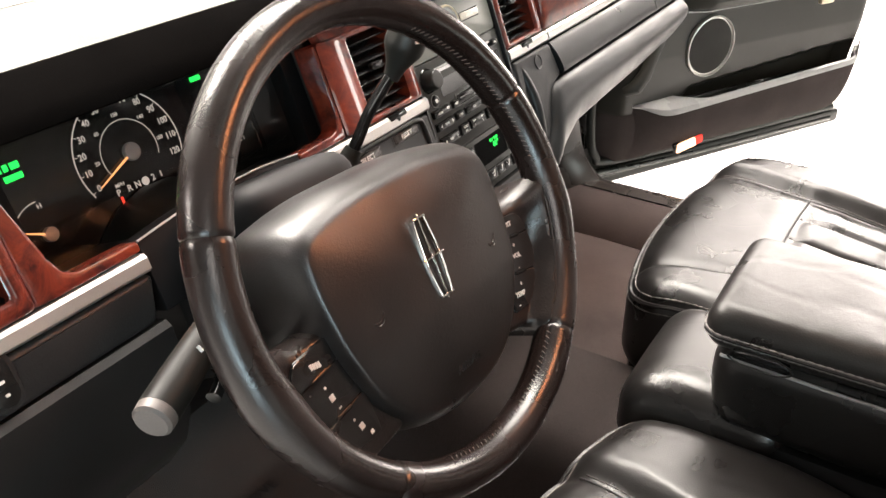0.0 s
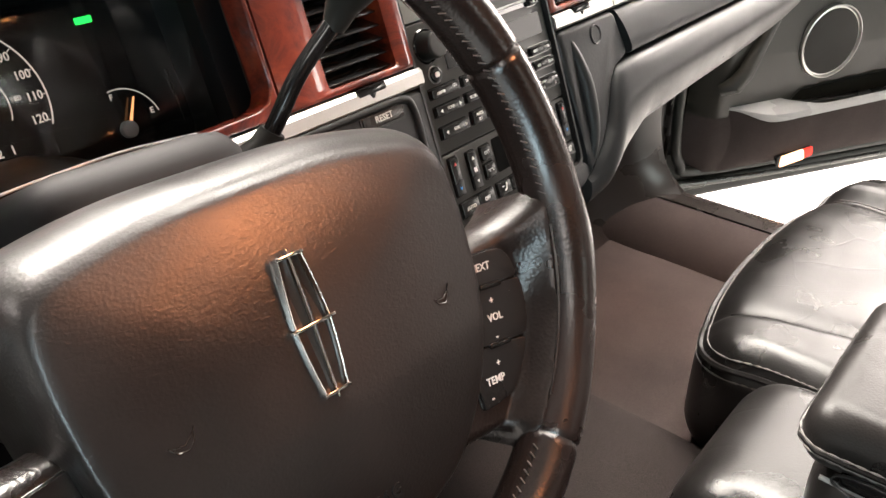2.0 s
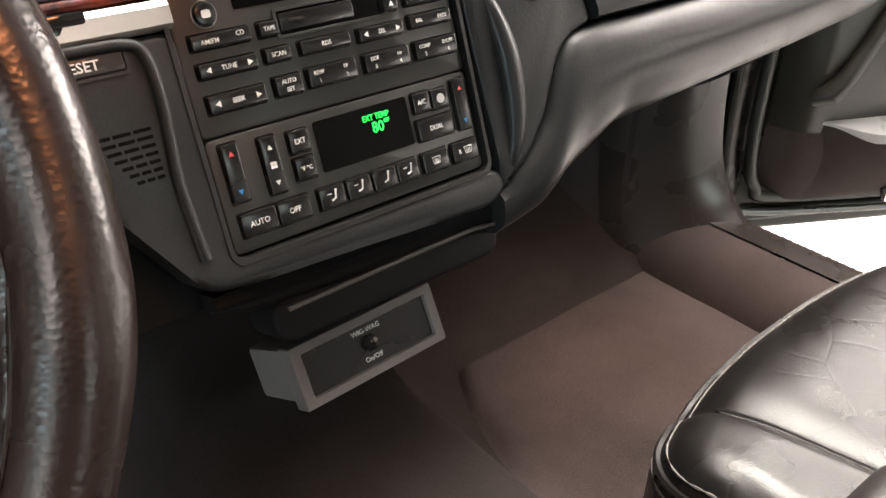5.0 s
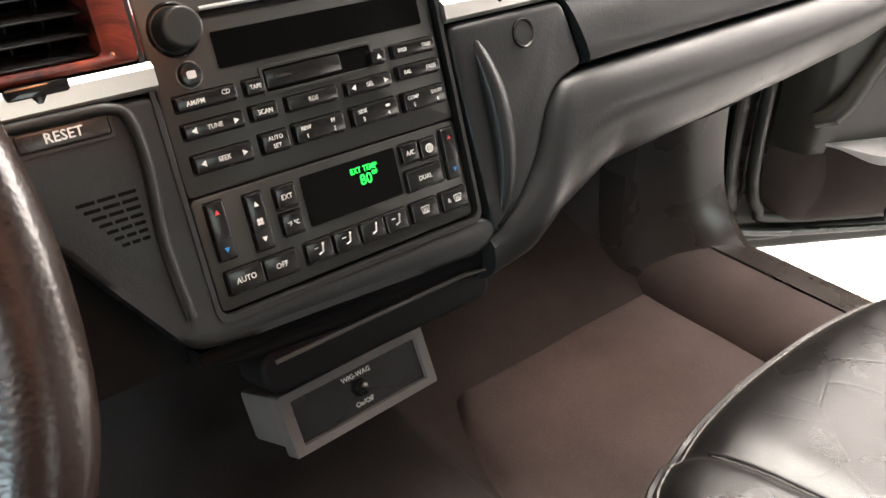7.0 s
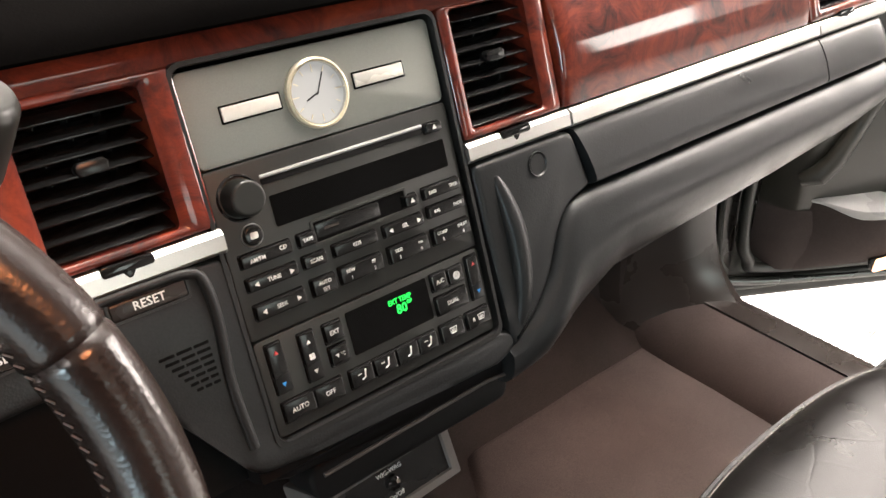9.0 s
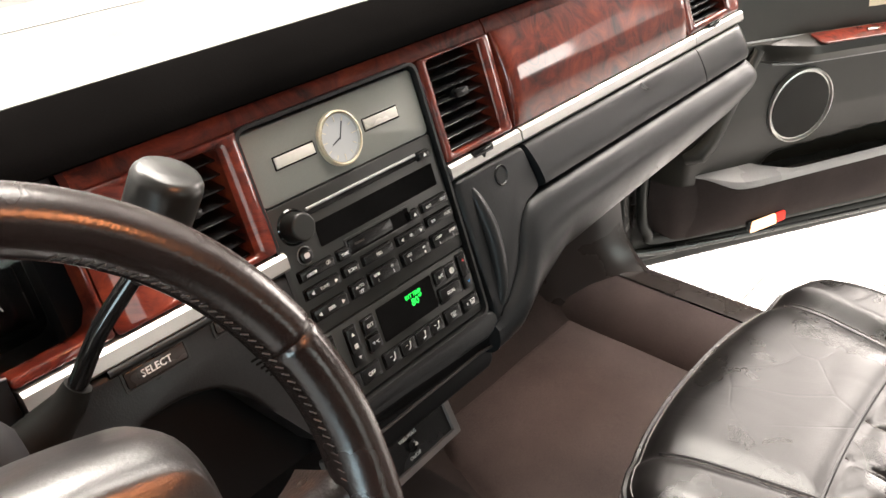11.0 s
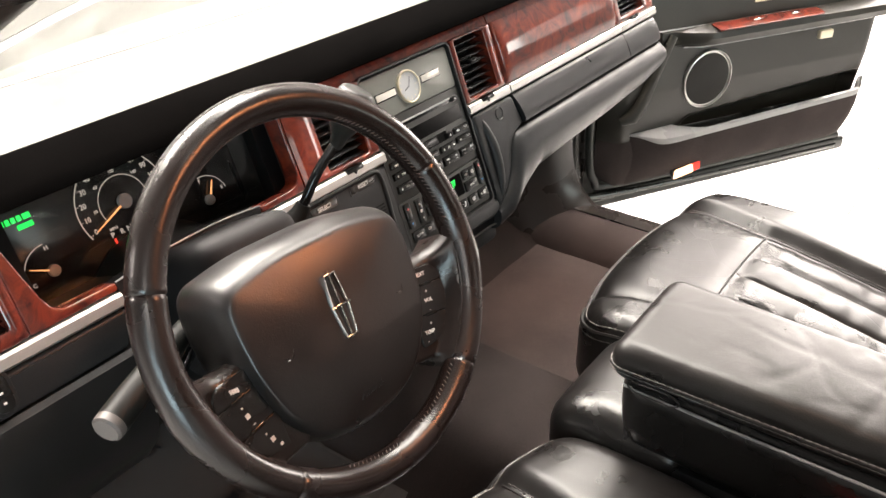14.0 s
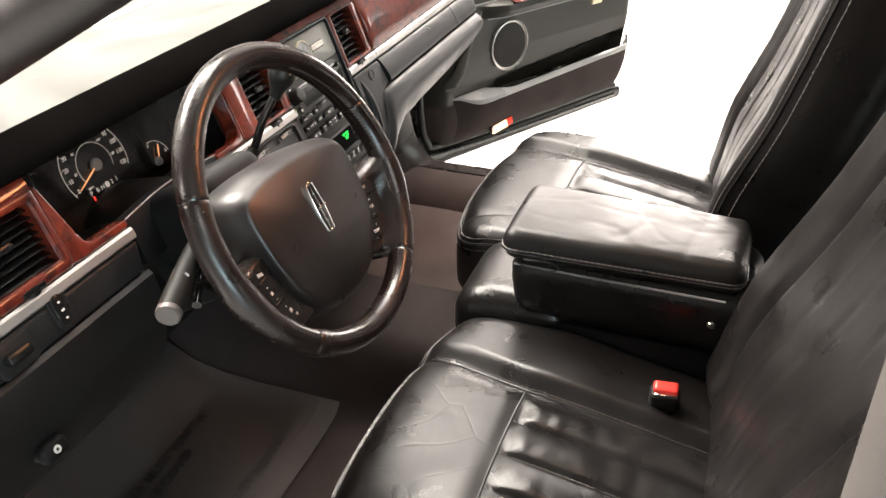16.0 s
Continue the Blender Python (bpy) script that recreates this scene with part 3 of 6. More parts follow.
part("lower_seal", tube([(CX + u * 0.70, 0.952 - 0.20 * u * u, 0.998) for u in np.linspace(-1, 1, 30)], 0.012, 8), RUBBER, ws)
cowl = thing("cowl", "black cowl panel with vents under the windscreen", "cowl")
part("panel", from_grid([[(CX + u * 0.72, 0.985 + 0.30 * s - 0.18 * u * u * (1 - s), 0.965 - 0.01 * s) for u in np.linspace(-1, 1, 20)] for s in np.linspace(0, 1, 6)]), BLACK, cowl)
for k in range(12):
    part("vent_slot", box(0.06, 0.012, 0.006, 0.002, at=(CX - 0.55 + 0.1 * k, 1.10, 0.968)), GREYTRIM, cowl)
bonnet = part("bonnet", from_grid([[(CX + u * 0.78, 1.27 + 1.25 * s, 0.965 - 0.10 * s * s - 0.06 * abs(u) ** 4) for u in np.linspace(-1, 1, 24)] for s in np.linspace(0, 1, 12)]), PAINT)
tagged(bonnet, "glossy black car bonnet ahead of the windscreen", "bonnet", kind="structure")
tagged(part("body_side", box(0.04, 1.9, 0.62, 0.012, at=(CX - 0.79, 1.75, 0.60)), PAINT), "black painted front wing", "car body", kind="structure")
tagged(part("body_side", box(0.04, 2.2, 0.62, 0.012, at=(CX + 0.83, 1.85, 0.60)), PAINT), "black painted front wing", "car body", kind="structure")
tagged(part("rear_bulkhead", box(1.46, 0.12, 0.62, 0.04, at=(CX, -1.35, 0.62)), DARKCARPET), "dark rear bulkhead behind the seats", "bulkhead", kind="structure")

for sgn in (1, -1):
    qp = thing("rear_pillar", "grey trimmed rear roof pillar", "pillar", group="rear pillars")
    part("cover", tube([(CX + sgn * 0.70, -0.95, 0.40), (CX + sgn * 0.69, -0.94, 0.9), (CX + sgn * 0.64, -0.95, 1.2), (CX + sgn * 0.58, -1.0, 1.42)], 0.06, 14), GREYTRIM, qp)

# ---- dashboard ----
X0 = 0.045
dash = thing("dashboard", "dark grey padded dashboard with burl wood and silver strips", "dashboard")


def face_plate(name, pts, n0, n1, mat, parent, bevel=0.002, label=""):
    return part(name, plate(pts, n0, n1, bevel, 3), mat, parent, label, m=FACE)


def round_poly(pts, r=0.004, n=3):
    """An outline with its corners cut round."""
    out = []
    for i, p in enumerate(pts):
        a, b = Vector(pts[i - 1]) - Vector(p), Vector(pts[(i + 1) % len(pts)]) - Vector(p)
        ra = min(r, 0.45 * a.length, 0.45 * b.length)
        s, e = Vector(p) + a.normalized() * ra, Vector(p) + b.normalized() * ra
        for k in range(n + 1):
            q = k / n
            c = s * (1 - q) ** 2 + Vector(p) * 2 * q * (1 - q) + e * q * q
            out.append((c.x, c.y))
    return out


top_prof = [(0.95, 0.965), (0.945, 1.0), (0.86, 1.012), (0.76, 1.022), (0.68, 1.031), (0.63, 1.0355), (0.595, 1.0368), (0.572, 1.0366), (0.548, 1.0345), (0.532, 1.0280), (0.518, 1.0205), (0.510, 1.013), (0.508, 1.008), (0.512, 1.005), (0.545, 1.006), (0.62, 0.995), (0.70, 0.97)]


def end_pull(x):
    """How far the dashboard's ends are drawn forward: a rounded corner."""
    e = min(1.0, max(0.0, (abs(x - CX) - 0.716) / 0.050))
    return 0.060 * (1 - math.sqrt(1 - e * e))


END_X = [1.4405 + 0.1235 * s for s in np.linspace(0, 1, 10)] + [1.564 + 0.050 * math.sin(0.5 * math.pi * s) for s in np.linspace(0.1, 1, 14)]


def top_point(x, y, z):
    return (x, y + end_pull(x) * (1 if y < 0.8 else -0.6), z - 0.25 * end_pull(x))


TOP_X = np.linspace(X0, 1.612, 90)
part("top_pad", from_grid([[top_point(x, y, z) for y, z in top_prof[:8]] + [top_point(x, 0.557, 1.0362), top_point(x, 0.557, 1.020), top_point(x, 0.70, 0.985)] for x in TOP_X], close_v=True, cap=True), TOP, dash, "padded top with the windscreen's glare put into its pale colour")
part("top_lip", from_grid([[top_point(x, 0.5565, 1.015)] + [top_point(x, y, z) for y, z in [(0.5565, 1.0358)] + top_prof[8:]] for x in TOP_X], close_v=True, cap=True), LIP, dash, "rolled front lip with its shade put into the near-black colour")
part("defroster_trim", box(1.30, 0.022, 0.010, 0.003, at=(CX, 0.775, 1.0185)), GREYTRIM, dash)
# wood band under the lip
for x0, x1, n0, mat in ((0.050, 0.268, 0, WOOD), (0.628, 1.05, 0, WOOD), (1.052, 1.585, 0, WOOD)):
    part("upper_band", from_grid([[(x, v, n0 + n) for v, n in ((0.236, -0.012), (0.236, -0.001), (0.245, -0.002), (0.262, -0.008), (0.280, -0.016), (0.280, -0.03))] for x in np.linspace(x0, x1, 20)], cap=True), mat, dash, m=FACE)
part("cluster_brow", from_grid([[(x, v, n) for v, n in ((0.2700, -0.125), (0.2685, -0.06), (0.2690, -0.006), (0.276, 0.001), (0.282, -0.01), (0.282, -0.125))] for x in np.linspace(0.268, 0.628, 24)], cap=True), BLACK, dash, m=FACE)
# wood panels
wood_rows = []
for x in [1.054, 1.0548, 1.0565] + list(np.linspace(1.06, 1.422, 30)) + [1.4255, 1.4272, 1.428]:
    edge = min(1.0, min(x - 1.054, 1.428 - x) / 0.006)
    lift = 0.0035 * math.sqrt(1 - (1 - edge) ** 2)
    wood_rows.append([(x, 0.1425, -0.02)] + [(x, 0.1425 + 0.0945 * q, lift - 0.001 + 0.0075 * (1 - (2 * q - 1) ** 2) * (0.8 + 0.2 * edge)) for q in np.linspace(0, 1, 18)] + [(x, 0.237, -0.02)])
part("wood_panel", from_grid(wood_rows, cap=True), WOOD, dash, "glossy red burl panel over the glove box", m=FACE)
face_plate("wood_corner", round_poly([(0.285, 0.1425), (0.358, 0.1425), (0.358, 0.151), (0.305, 0.1515), (0.294, 0.157), (0.288, 0.17), (0.272, 0.236), (0.266, 0.236), (0.266, 0.1425)], 0.003), -0.02, 0.002, WOOD, dash)
face_plate("wood_corner", round_poly([(0.548, 0.1425), (0.616, 0.1425), (0.616, 0.236), (0.612, 0.236), (0.612, 0.165), (0.606, 0.154), (0.596, 0.151), (0.548, 0.150)], 0.003), -0.02, 0.002, WOOD, dash)
# silver strips
for x0, x1 in ((0.050, 0.357), (0.549, 0.7535), (0.9465, 1.0535), (1.0565, 1.4395), (1.4415, 1.588)):
    part("silver_strip", from_grid([[(x, v, n) for v, n in ((0.126, -0.01), (0.126, 0.003), (0.1285, 0.0062), (0.1375, 0.0066), (0.1408, 0.004), (0.1410, -0.01))] for x in np.linspace(x0, x1, 12)], cap=True), SILVER, dash, m=FACE)
# padded panels under the strips
left_pad = [(0.048, 0.088), (0.345, 0.088), (0.357, 0.1245), (0.048, 0.1245)]
face_plate("pad_panel", round_poly(left_pad, 0.006), -0.03, 0.004, PAD, dash, 0.004)
centre_pad = [(0.549, 0.1245), (0.7535, 0.1245), (0.7505, 0.020), (0.7505, -0.0015), (0.9425, -0.0035), (0.951, -0.0060), (0.9575, -0.015), (0.946, -0.0245), (0.9335, -0.0275), (0.88, -0.0235), (0.8253, -0.0203), (0.775, -0.0180), (0.744, -0.0165), (0.7310, -0.0130), (0.722, 0.001), (0.703, 0.030), (0.684, 0.060), (0.666, 0.076), (0.640, 0.083), (0.600, 0.083), (0.549, 0.080)]
face_plate("pad_panel", round_poly(centre_pad, 0.008), -0.03, 0.0035, PAD, dash, 0.004)
part("panel_ridge", tube(flowing([(0.60, 0.1238, 0.0030), (0.70, 0.1238, 0.0030), (0.726, 0.1225, 0.0032), (0.7345, 0.115, 0.0035), (0.7360, 0.09, 0.0035), (0.7325, 0.05, 0.0035), (0.7345, 0.005, 0.003)]), 0.0035, 10), PAD, dash, m=FACE)
right_pad = [(0.9475, 0.1245), (1.0535, 0.1245), (1.0655, 0.0765), (1.037, 0.069), (1.022, 0.055), (1.002, 0.020), (0.979, -0.003), (0.955, -0.0185), (0.951, -0.018), (0.9495, 0.01)]
face_plate("pad_panel", round_poly(right_pad, 0.008), -0.03, 0.0058, PAD, dash, 0.005)
ridge = flowing([(0.966, 0.120, 0.000), (0.973, 0.09, 0.0020), (0.976, 0.06, 0.0030), (0.972, 0.02, 0.0030), (0.960, -0.012, 0.001)])
part("panel_ridge", tube(ridge, [0.002 + 0.0075 * math.sin(math.pi * k / (len(ridge) - 1)) ** 0.7 for k in range(len(ridge))], 14, flat=1.3), PAD, dash, m=FACE)
lock = part("glove_lock", disc(0.0074, 0.0028, 0.0031, 24, 0), PAD, dash, "round lock in the glove box panel", m=FACE @ flat(1.010, 0.1085, 0.0030))
part("lock_ring", lathe([(0.0074, 0.0030), (0.0078, 0.0018), (0.0086, 0.0032), (0.0094, 0.0040), (0.0100, 0.0028), (0.0100, 0.001)], 28), BLACK, lock, m=flat(0, 0, 0.0))
# glove box lid and the rounded lower bolster
for xs in (np.linspace(1.0575, 1.438, 24), END_X):
    part("glove_lid", from_grid([[(x + 0.011 * (0.1245 - v) / 0.05 * (1 if x < 1.07 else 0), v, n - end_pull(x)) for v, n in ((0.1245, -0.02), (0.1245, 0.0012), (0.1232, 0.0036), (0.118, 0.0062), (0.109, 0.0086), (0.100, 0.0102), (0.090, 0.0110), (0.082, 0.0108), (0.0780, 0.0092), (0.0760, 0.004), (0.0758, -0.02))] for x in xs], cap=True), PAD, dash, m=FACE)


def bolster(x):
    """Outline of the lower bolster at x: points (v, n)."""
    vt = float(np.interp(x, (0.738, 0.945, 0.961, 0.981, 1.004, 1.024, 1.038, 1.067, 1.7), (-0.0205, -0.0205, -0.0165, -0.002, 0.021, 0.056, 0.0695, 0.0735, 0.0735)))
    vb = float(np.interp(x, (0.738, 0.76, 0.84, 0.95, 0.984, 1.024, 1.088, 1.2, 1.35, 1.5, 1.62), (-0.030, -0.038, -0.046, -0.050, -0.045, -0.027, -0.003, 0.002, 0.007, 0.015, 0.031)))
    pts = []
    swell = float(np.interp(x, (0.738, 0.90, 0.965, 1.0, 1.1, 1.5), (0.0, 0.002, 0.006, 0.011, 0.0135, 0.0135)))
    rise = float(np.interp(x, (0.738, 0.93, 0.955, 0.99), (0.002, 0.003, 0.005, 0.010)))
    pts += [(vt, -0.03), (vt, min(0.002, rise)), (vt - 0.002, rise - 0.004), (vt - 0.008, rise)]
    for k in range(1, 9):
        a = k / 9
        pts.append((vt - 0.008 + (vb - vt + 0.008) * a, rise + (swell - 0.006) * math.sin(math.pi * min(1, a * 1.15)) - 0.012 * a ** 3))
    pts += [(vb - 0.0020, -0.012), (vb - 0.0030, -0.030), (vb - 0.0025, -0.060), (vb + 0.006, -0.10)]
    return pts


part("lower_fascia", from_grid([[(x, v, n - 0.014) for v, n in bolster(x)] for x in np.linspace(0.738, 0.948, 30)], cap=True), SHROUD, dash, m=FACE)
part("lower_bolster", from_grid([[(x, v, n - end_pull(x)) for v, n in bolster(x)] for x in list(np.linspace(0.9485, 1.438, 80)) + END_X], cap=True), PAD, dash, "rounded grey bolster under the glove box", m=FACE)
part("lamp_slot", tube([(x, float(np.interp(x, (1.2, 1.35), (-0.0036, 0.0018))), -0.036 + 0.010 * (x - 1.19) / 0.15) for x in np.linspace(1.19, 1.34, 14)], [0.0085 * math.sin(math.pi * (k + 0.4) / 13.8) for k in range(14)], 10, flat=0.35), VOID, dash, "lamp slot under the bolster, its shade a solid dark bar", m=FACE)
end_rows = [[(x, v, 0.002 - end_pull(x)) for x in [1.5895] + END_X[-9:]] + [(1.6142, v, -0.12)] for v in np.linspace(0.126, 0.272, 16)]
part("end_cap", from_grid(end_rows), PAD, dash, "rounded grey dashboard end", m=FACE)
part("end_wall", from_grid([[(1.6140, v, n) for n in (-0.055, -0.09, -0.16)] for v in np.linspace(0.03, 0.15, 6)]), PAD, dash, m=FACE)
part("end_piping", tube([(1.603, v, -0.0205 + 0.002) for v in np.linspace(0.126, 0.27, 20)], 0.0018, 6), BLACK, dash, m=FACE)
# dark bridge over the steering column, with a thin bright upper edge
bridge = [(0.3585, 0.1505), (0.400, 0.1550), (0.430, 0.1570), (0.487, 0.1570), (0.520, 0.1545), (0.5475, 0.1515)]
face_plate("column_bridge", bridge + [(0.5475, 0.090), (0.3585, 0.090)], -0.02, 0.0, SHROUD, dash, 0.001)
part("bridge_edge", tube(flowing([(x, v, 0.0002) for x, v in bridge]), 0.0009, 6), GREYTRIM, dash, m=FACE)
# driver's knee bolster
part("knee_bolster", from_grid([[(x, v, n) for v, n in ((0.086, -0.03), (0.086, 0.002), (0.080, 0.006), (0.060, 0.004), (0.03, -0.006), (0.0, -0.022), (-0.03, -0.045), (-0.06, -0.09))] for x in np.linspace(0.048, 0.352, 30)], cap=True), BLACK, dash, m=FACE)
# inner piece set back and near black: shade under the dash in its colour
part("knee_bolster", from_grid([[(x, v, n) for v, n in ((0.12, -0.10), (0.09, -0.10), (0.04, -0.095), (0.0, -0.09), (-0.03, -0.10), (-0.05, -0.12))] for x in np.linspace(0.352, 0.75, 30)]), SHROUD, dash, m=FACE)
# closing panels added behind the face to block stray light
for x0, x1, v0, v1, n in ((0.05, 0.30, 0.08, 0.27, -0.034), (0.60, 0.96, -0.03, 0.27, -0.034), (0.94, 1.59, 0.03, 0.27, -0.034)):
    part("closing_panel", plate([(x0, v0), (x1, v0), (x1, v1), (x0, v1)], n - 0.02, n, 0), SHROUD, dash, m=FACE, smooth=False)
part("underside", from_grid([[(x, y, z) for y, z in ((0.515, 0.756), (0.60, 0.760), (0.75, 0.772), (1.0, 0.80))] for x in np.linspace(0.12, 1.58, 12)]), BLACK, dash)
# stack surround, tray and its lip
surround_in = round_rect(0.190, 0.237, 0.008, 4, CX - 0.0015, 0.1165)
part("stack_surround", ring_plate(round_rect(0.197, 0.244, 0.009, 4, CX - 0.0015, 0.1163), surround_in, -0.02, 0.004, 0.003), BLACK, dash, m=FACE)
tray = part("tray_front", plate(round_rect(0.185, 0.030, 0.012, 5, 0.866, -0.054), -0.06, -0.022, 0.004, 3), SHROUD, dash, "closed dark tray under the climate panel", m=FACE)
part("tray_edge", tube([(0.78, -0.0440, -0.012), (0.85, -0.0425, -0.011), (0.93, -0.042, -0.011), (0.950, -0.045, -0.012), (0.955, -0.052, -0.016)], 0.0016, 8), RIMTHREAD, dash, m=FACE)

# small switches in the face
for word, x0, x1, v0, v1 in (("SELECT", 0.608, 0.654, 0.1075, 0.120), ("RESET", 0.679, 0.724, 0.1105, 0.1205)):
    sw = thing("trip_button", f"dark rectangular {word.lower()} push button in the dashboard", "push button", FACE @ flat((x0 + x1) / 2, (v0 + v1) / 2, 0.0035))
    w, h = x1 - x0, v1 - v0
    part("recess", ring_plate(round_rect(w + 0.004, h + 0.004, 0.002, 3), round_rect(w, h, 0.0015, 3), -0.004, 0.0008, 0.0005), BLACK, sw)
    part("cap", plate(round_rect(w - 0.001, h - 0.001, 0.0012, 3), -0.004, 0.0014, 0.0006), TRIM, sw)
    lettering(word, 0.0072, PALE, sw, flat(0, 0, 0.0016))
grille = thing("speaker_grille", "small black slotted grille moulded into the dashboard", "grille", FACE)
for k in range(7):
    v = 0.0800 - 0.0042 * k
    xl = 0.6955 + 0.0026 * k
    cut = np.linspace(xl, 0.7275, 4)
    for a, b in zip(cut[:-1], cut[1:]):
        # no real opening: a thin black plate gives each slot its shade
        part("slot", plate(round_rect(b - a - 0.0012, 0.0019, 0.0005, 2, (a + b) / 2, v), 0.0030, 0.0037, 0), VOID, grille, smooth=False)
mirror = thing("mirror_switch", "black oval rocker switch with white marks in the dashboard", "rocker switch", FACE @ flat(0.2205, 0.1120, 0.004))
part("surround", plate(round_rect(0.026, 0.045, 0.0125, 8), -0.003, 0.0015, 0.001), PAD, mirror)
part("rocker", plate(round_rect(0.019, 0.037, 0.0092, 8), 0, 0.0035, 0.0015), BUTTON, mirror)
for k, dv in enumerate((0.0095, 0, -0.0095)):
    part("mark", plate(round_rect(0.0045 if k == 1 else 0.0032, 0.0022, 0.0005, 2, 0, dv), 0.003, 0.0038, 0), PALE, mirror, smooth=False)
lights = thing("headlamp_switch", "grey square headlamp switch at the dashboard end", "switch", FACE @ flat(0.150, 0.104, 0.004))
part("surround", plate(round_rect(0.050, 0.034, 0.006, 5), -0.003, 0.002, 0.0015), PAD, lights)
part("knob", plate(round_rect(0.032, 0.012, 0.005, 5), 0, 0.012, 0.003), BUTTON, lights)

# ---- air vents ----
def crowned_ring(outer, inner, z0, z1, crown):
    """A frame between two outlines with a rounded face."""
    def between(s):
        return [(a[0] + (b[0] - a[0]) * s, a[1] + (b[1] - a[1]) * s) for a, b in zip(inner, outer)]
    rows = [[(x, y, z0) for x, y in inner]]
    for s in (0.0, 0.08, 0.2, 0.35, 0.5, 0.65, 0.8, 0.92, 1.0):
        rows.append([(x, y, z1 + crown * (math.sin(math.pi * s) ** 0.7 - 1)) for x, y in between(s)])
    return from_grid(rows + [[(x, y, z0) for x, y in outer]], close_u=True, close_v=True)


def air_vent(x0, x1, v0, v1, ox0, ox1, group):
    vent = thing("air_vent", "black slatted air vent in a glossy burl wood frame", "air vent", FACE, group)
    w, h, cx, cv = x1 - x0, v1 - v0, (x0 + x1) / 2, (v0 + v1) / 2
    outer = round_rect(ox1 - ox0, 0.0945, 0.004, 4, (ox0 + ox1) / 2, 0.1897)
    part("frame", crowned_ring(outer, round_rect(w, h, 0.004, 4, cx, cv), -0.028, 0.0050, 0.0026), WOOD, vent, "lacquered burl wood frame")
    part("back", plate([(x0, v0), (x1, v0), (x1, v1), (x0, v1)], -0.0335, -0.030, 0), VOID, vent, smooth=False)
    n = 8
    slat = None
    for k in range(n):
        v = v0 + h * (k + 0.5) / n
        m = pose(cx, v, -0.011, 24)
        if slat is None:
            slat = part("slat", box(w - 0.001, 0.0016, 0.018, 0.0007, 2), BUTTON, vent, m=m)
        else:
            part("slat", slat.data, None, vent, m=m, smooth=False)
    for k in range(3):
        part("vane", box(0.0012, h - 0.002, 0.012, 0.0004, 1), BLACK, vent, m=pose(x0 + w * (k + 1) / 4, cv, -0.024))
    part("tab", plate(round_rect(0.018, 0.008, 0.0035, 4), -0.006, 0.002, 0.001), BUTTON, vent, m=flat(cx, cv + 0.005, 0))
    part("thumbwheel", lathe([(0.0015, -0.0035), (0.012, -0.0035), (0.0125, 0), (0.012, 0.0035), (0.0015, 0.0035)], 24), BUTTON, vent, m=pose(cx, v0 - 0.0125, -0.0055, 90))
    part("thumbwheel_slot", plate(round_rect(0.030, 0.0062, 0.002, 3, cx, v0 - 0.0095), -0.004, 0.0071, 0.0004), GLOSS, vent)
    return vent


for a in ((0.158, 0.253, 0.156, 0.226, 0.050, 0.2655), (0.660, 0.732, 0.148, 0.231, 0.6165, 0.7525), (0.958, 1.031, 0.148, 0.234, 0.9475, 1.0495), (1.452, 1.545, 0.152, 0.226, 1.4305, 1.588)):
    air_vent(*a, "dashboard air vents")

# ---- instrument cluster ----
clus = thing("instrument_cluster", "black instrument cluster with amber needles and green figures", "instrument cluster", FACE @ flat(0, 0, -0.118))
part("face", plate(round_rect(0.36, 0.150, 0.015, 5, 0.445, 0.204), -0.01, 0.0, 0), GLOSS, clus)
hood = ring_plate(round_rect(0.366, 0.152, 0.012, 5, 0.444, 0.206), round_rect(0.346, 0.136, 0.012, 5, 0.4465, 0.206), -0.002, 0.095, 0.002)
part("cowl", hood, BLACK, clus)


def arc_band(cx, cv, r0, r1, a0, a1, z=0.0012, n=40):
    return from_grid([[(cx + r * math.cos(a), cv + r * math.sin(a), z) for r in (r0, r1)] for a in np.linspace(radians(a0), radians(a1), n)])


speedo = part("speedometer", disc(0.059, 0.0, 0.0004, 48, 0, 0.462, 0.201), GLOSS, clus)
part("scale_ring", arc_band(0.462, 0.201, 0.0560, 0.0572, 206, -22), DIALTEXT, speedo, smooth=False)
part("inner_ring", arc_band(0.462, 0.201, 0.0298, 0.0306, 206, -22), DIALTEXT, speedo, smooth=False)
for k in range(13):
    a = radians(203 - 222 * k / 12)
    lettering(str(10 * k), 0.0086, DIALTEXT, speedo, flat(0.462 + 0.0480 * math.cos(a), 0.201 + 0.0480 * math.sin(a), 0.0012), "numeral", 0.9)
    part("tick", box(0.003, 0.0006, 0.0004, 0), DIALTEXT, speedo, smooth=False, m=pose(0.462 + 0.0542 * math.cos(a), 0.201 + 0.0542 * math.sin(a), 0.0006, 0, 0, math.degrees(a)))
for k, word in enumerate(("20", "60", "100", "140", "180")):
    a = radians(178 - 44 * k)
    lettering(word, 0.005, DIALTEXT, speedo, flat(0.462 + 0.0355 * math.cos(a), 0.201 + 0.0355 * math.sin(a), 0.0008), "numeral")
lettering("MPH", 0.005, DIALTEXT, speedo, flat(0.438, 0.1775, 0.0008))


def gauge(cx, cv, r, a0, a1, needle_angle, needle, marks, name):
    g = part(name, disc(r + 0.002, 0.0, 0.0003, 32, 0, cx, cv), GLOSS, clus)
    part("scale_ring", arc_band(cx, cv, r - 0.0008, r, a0, a1), DIALTEXT, g, smooth=False)
    for word, a in marks:
        lettering(word, 0.0062, DIALTEXT, g, flat(cx + (r - 0.005) * math.cos(radians(a)), cv + (r - 0.005) * math.sin(radians(a)), 0.0008))
    add_needle(g, cx, cv, needle, needle_angle, 0.0065)


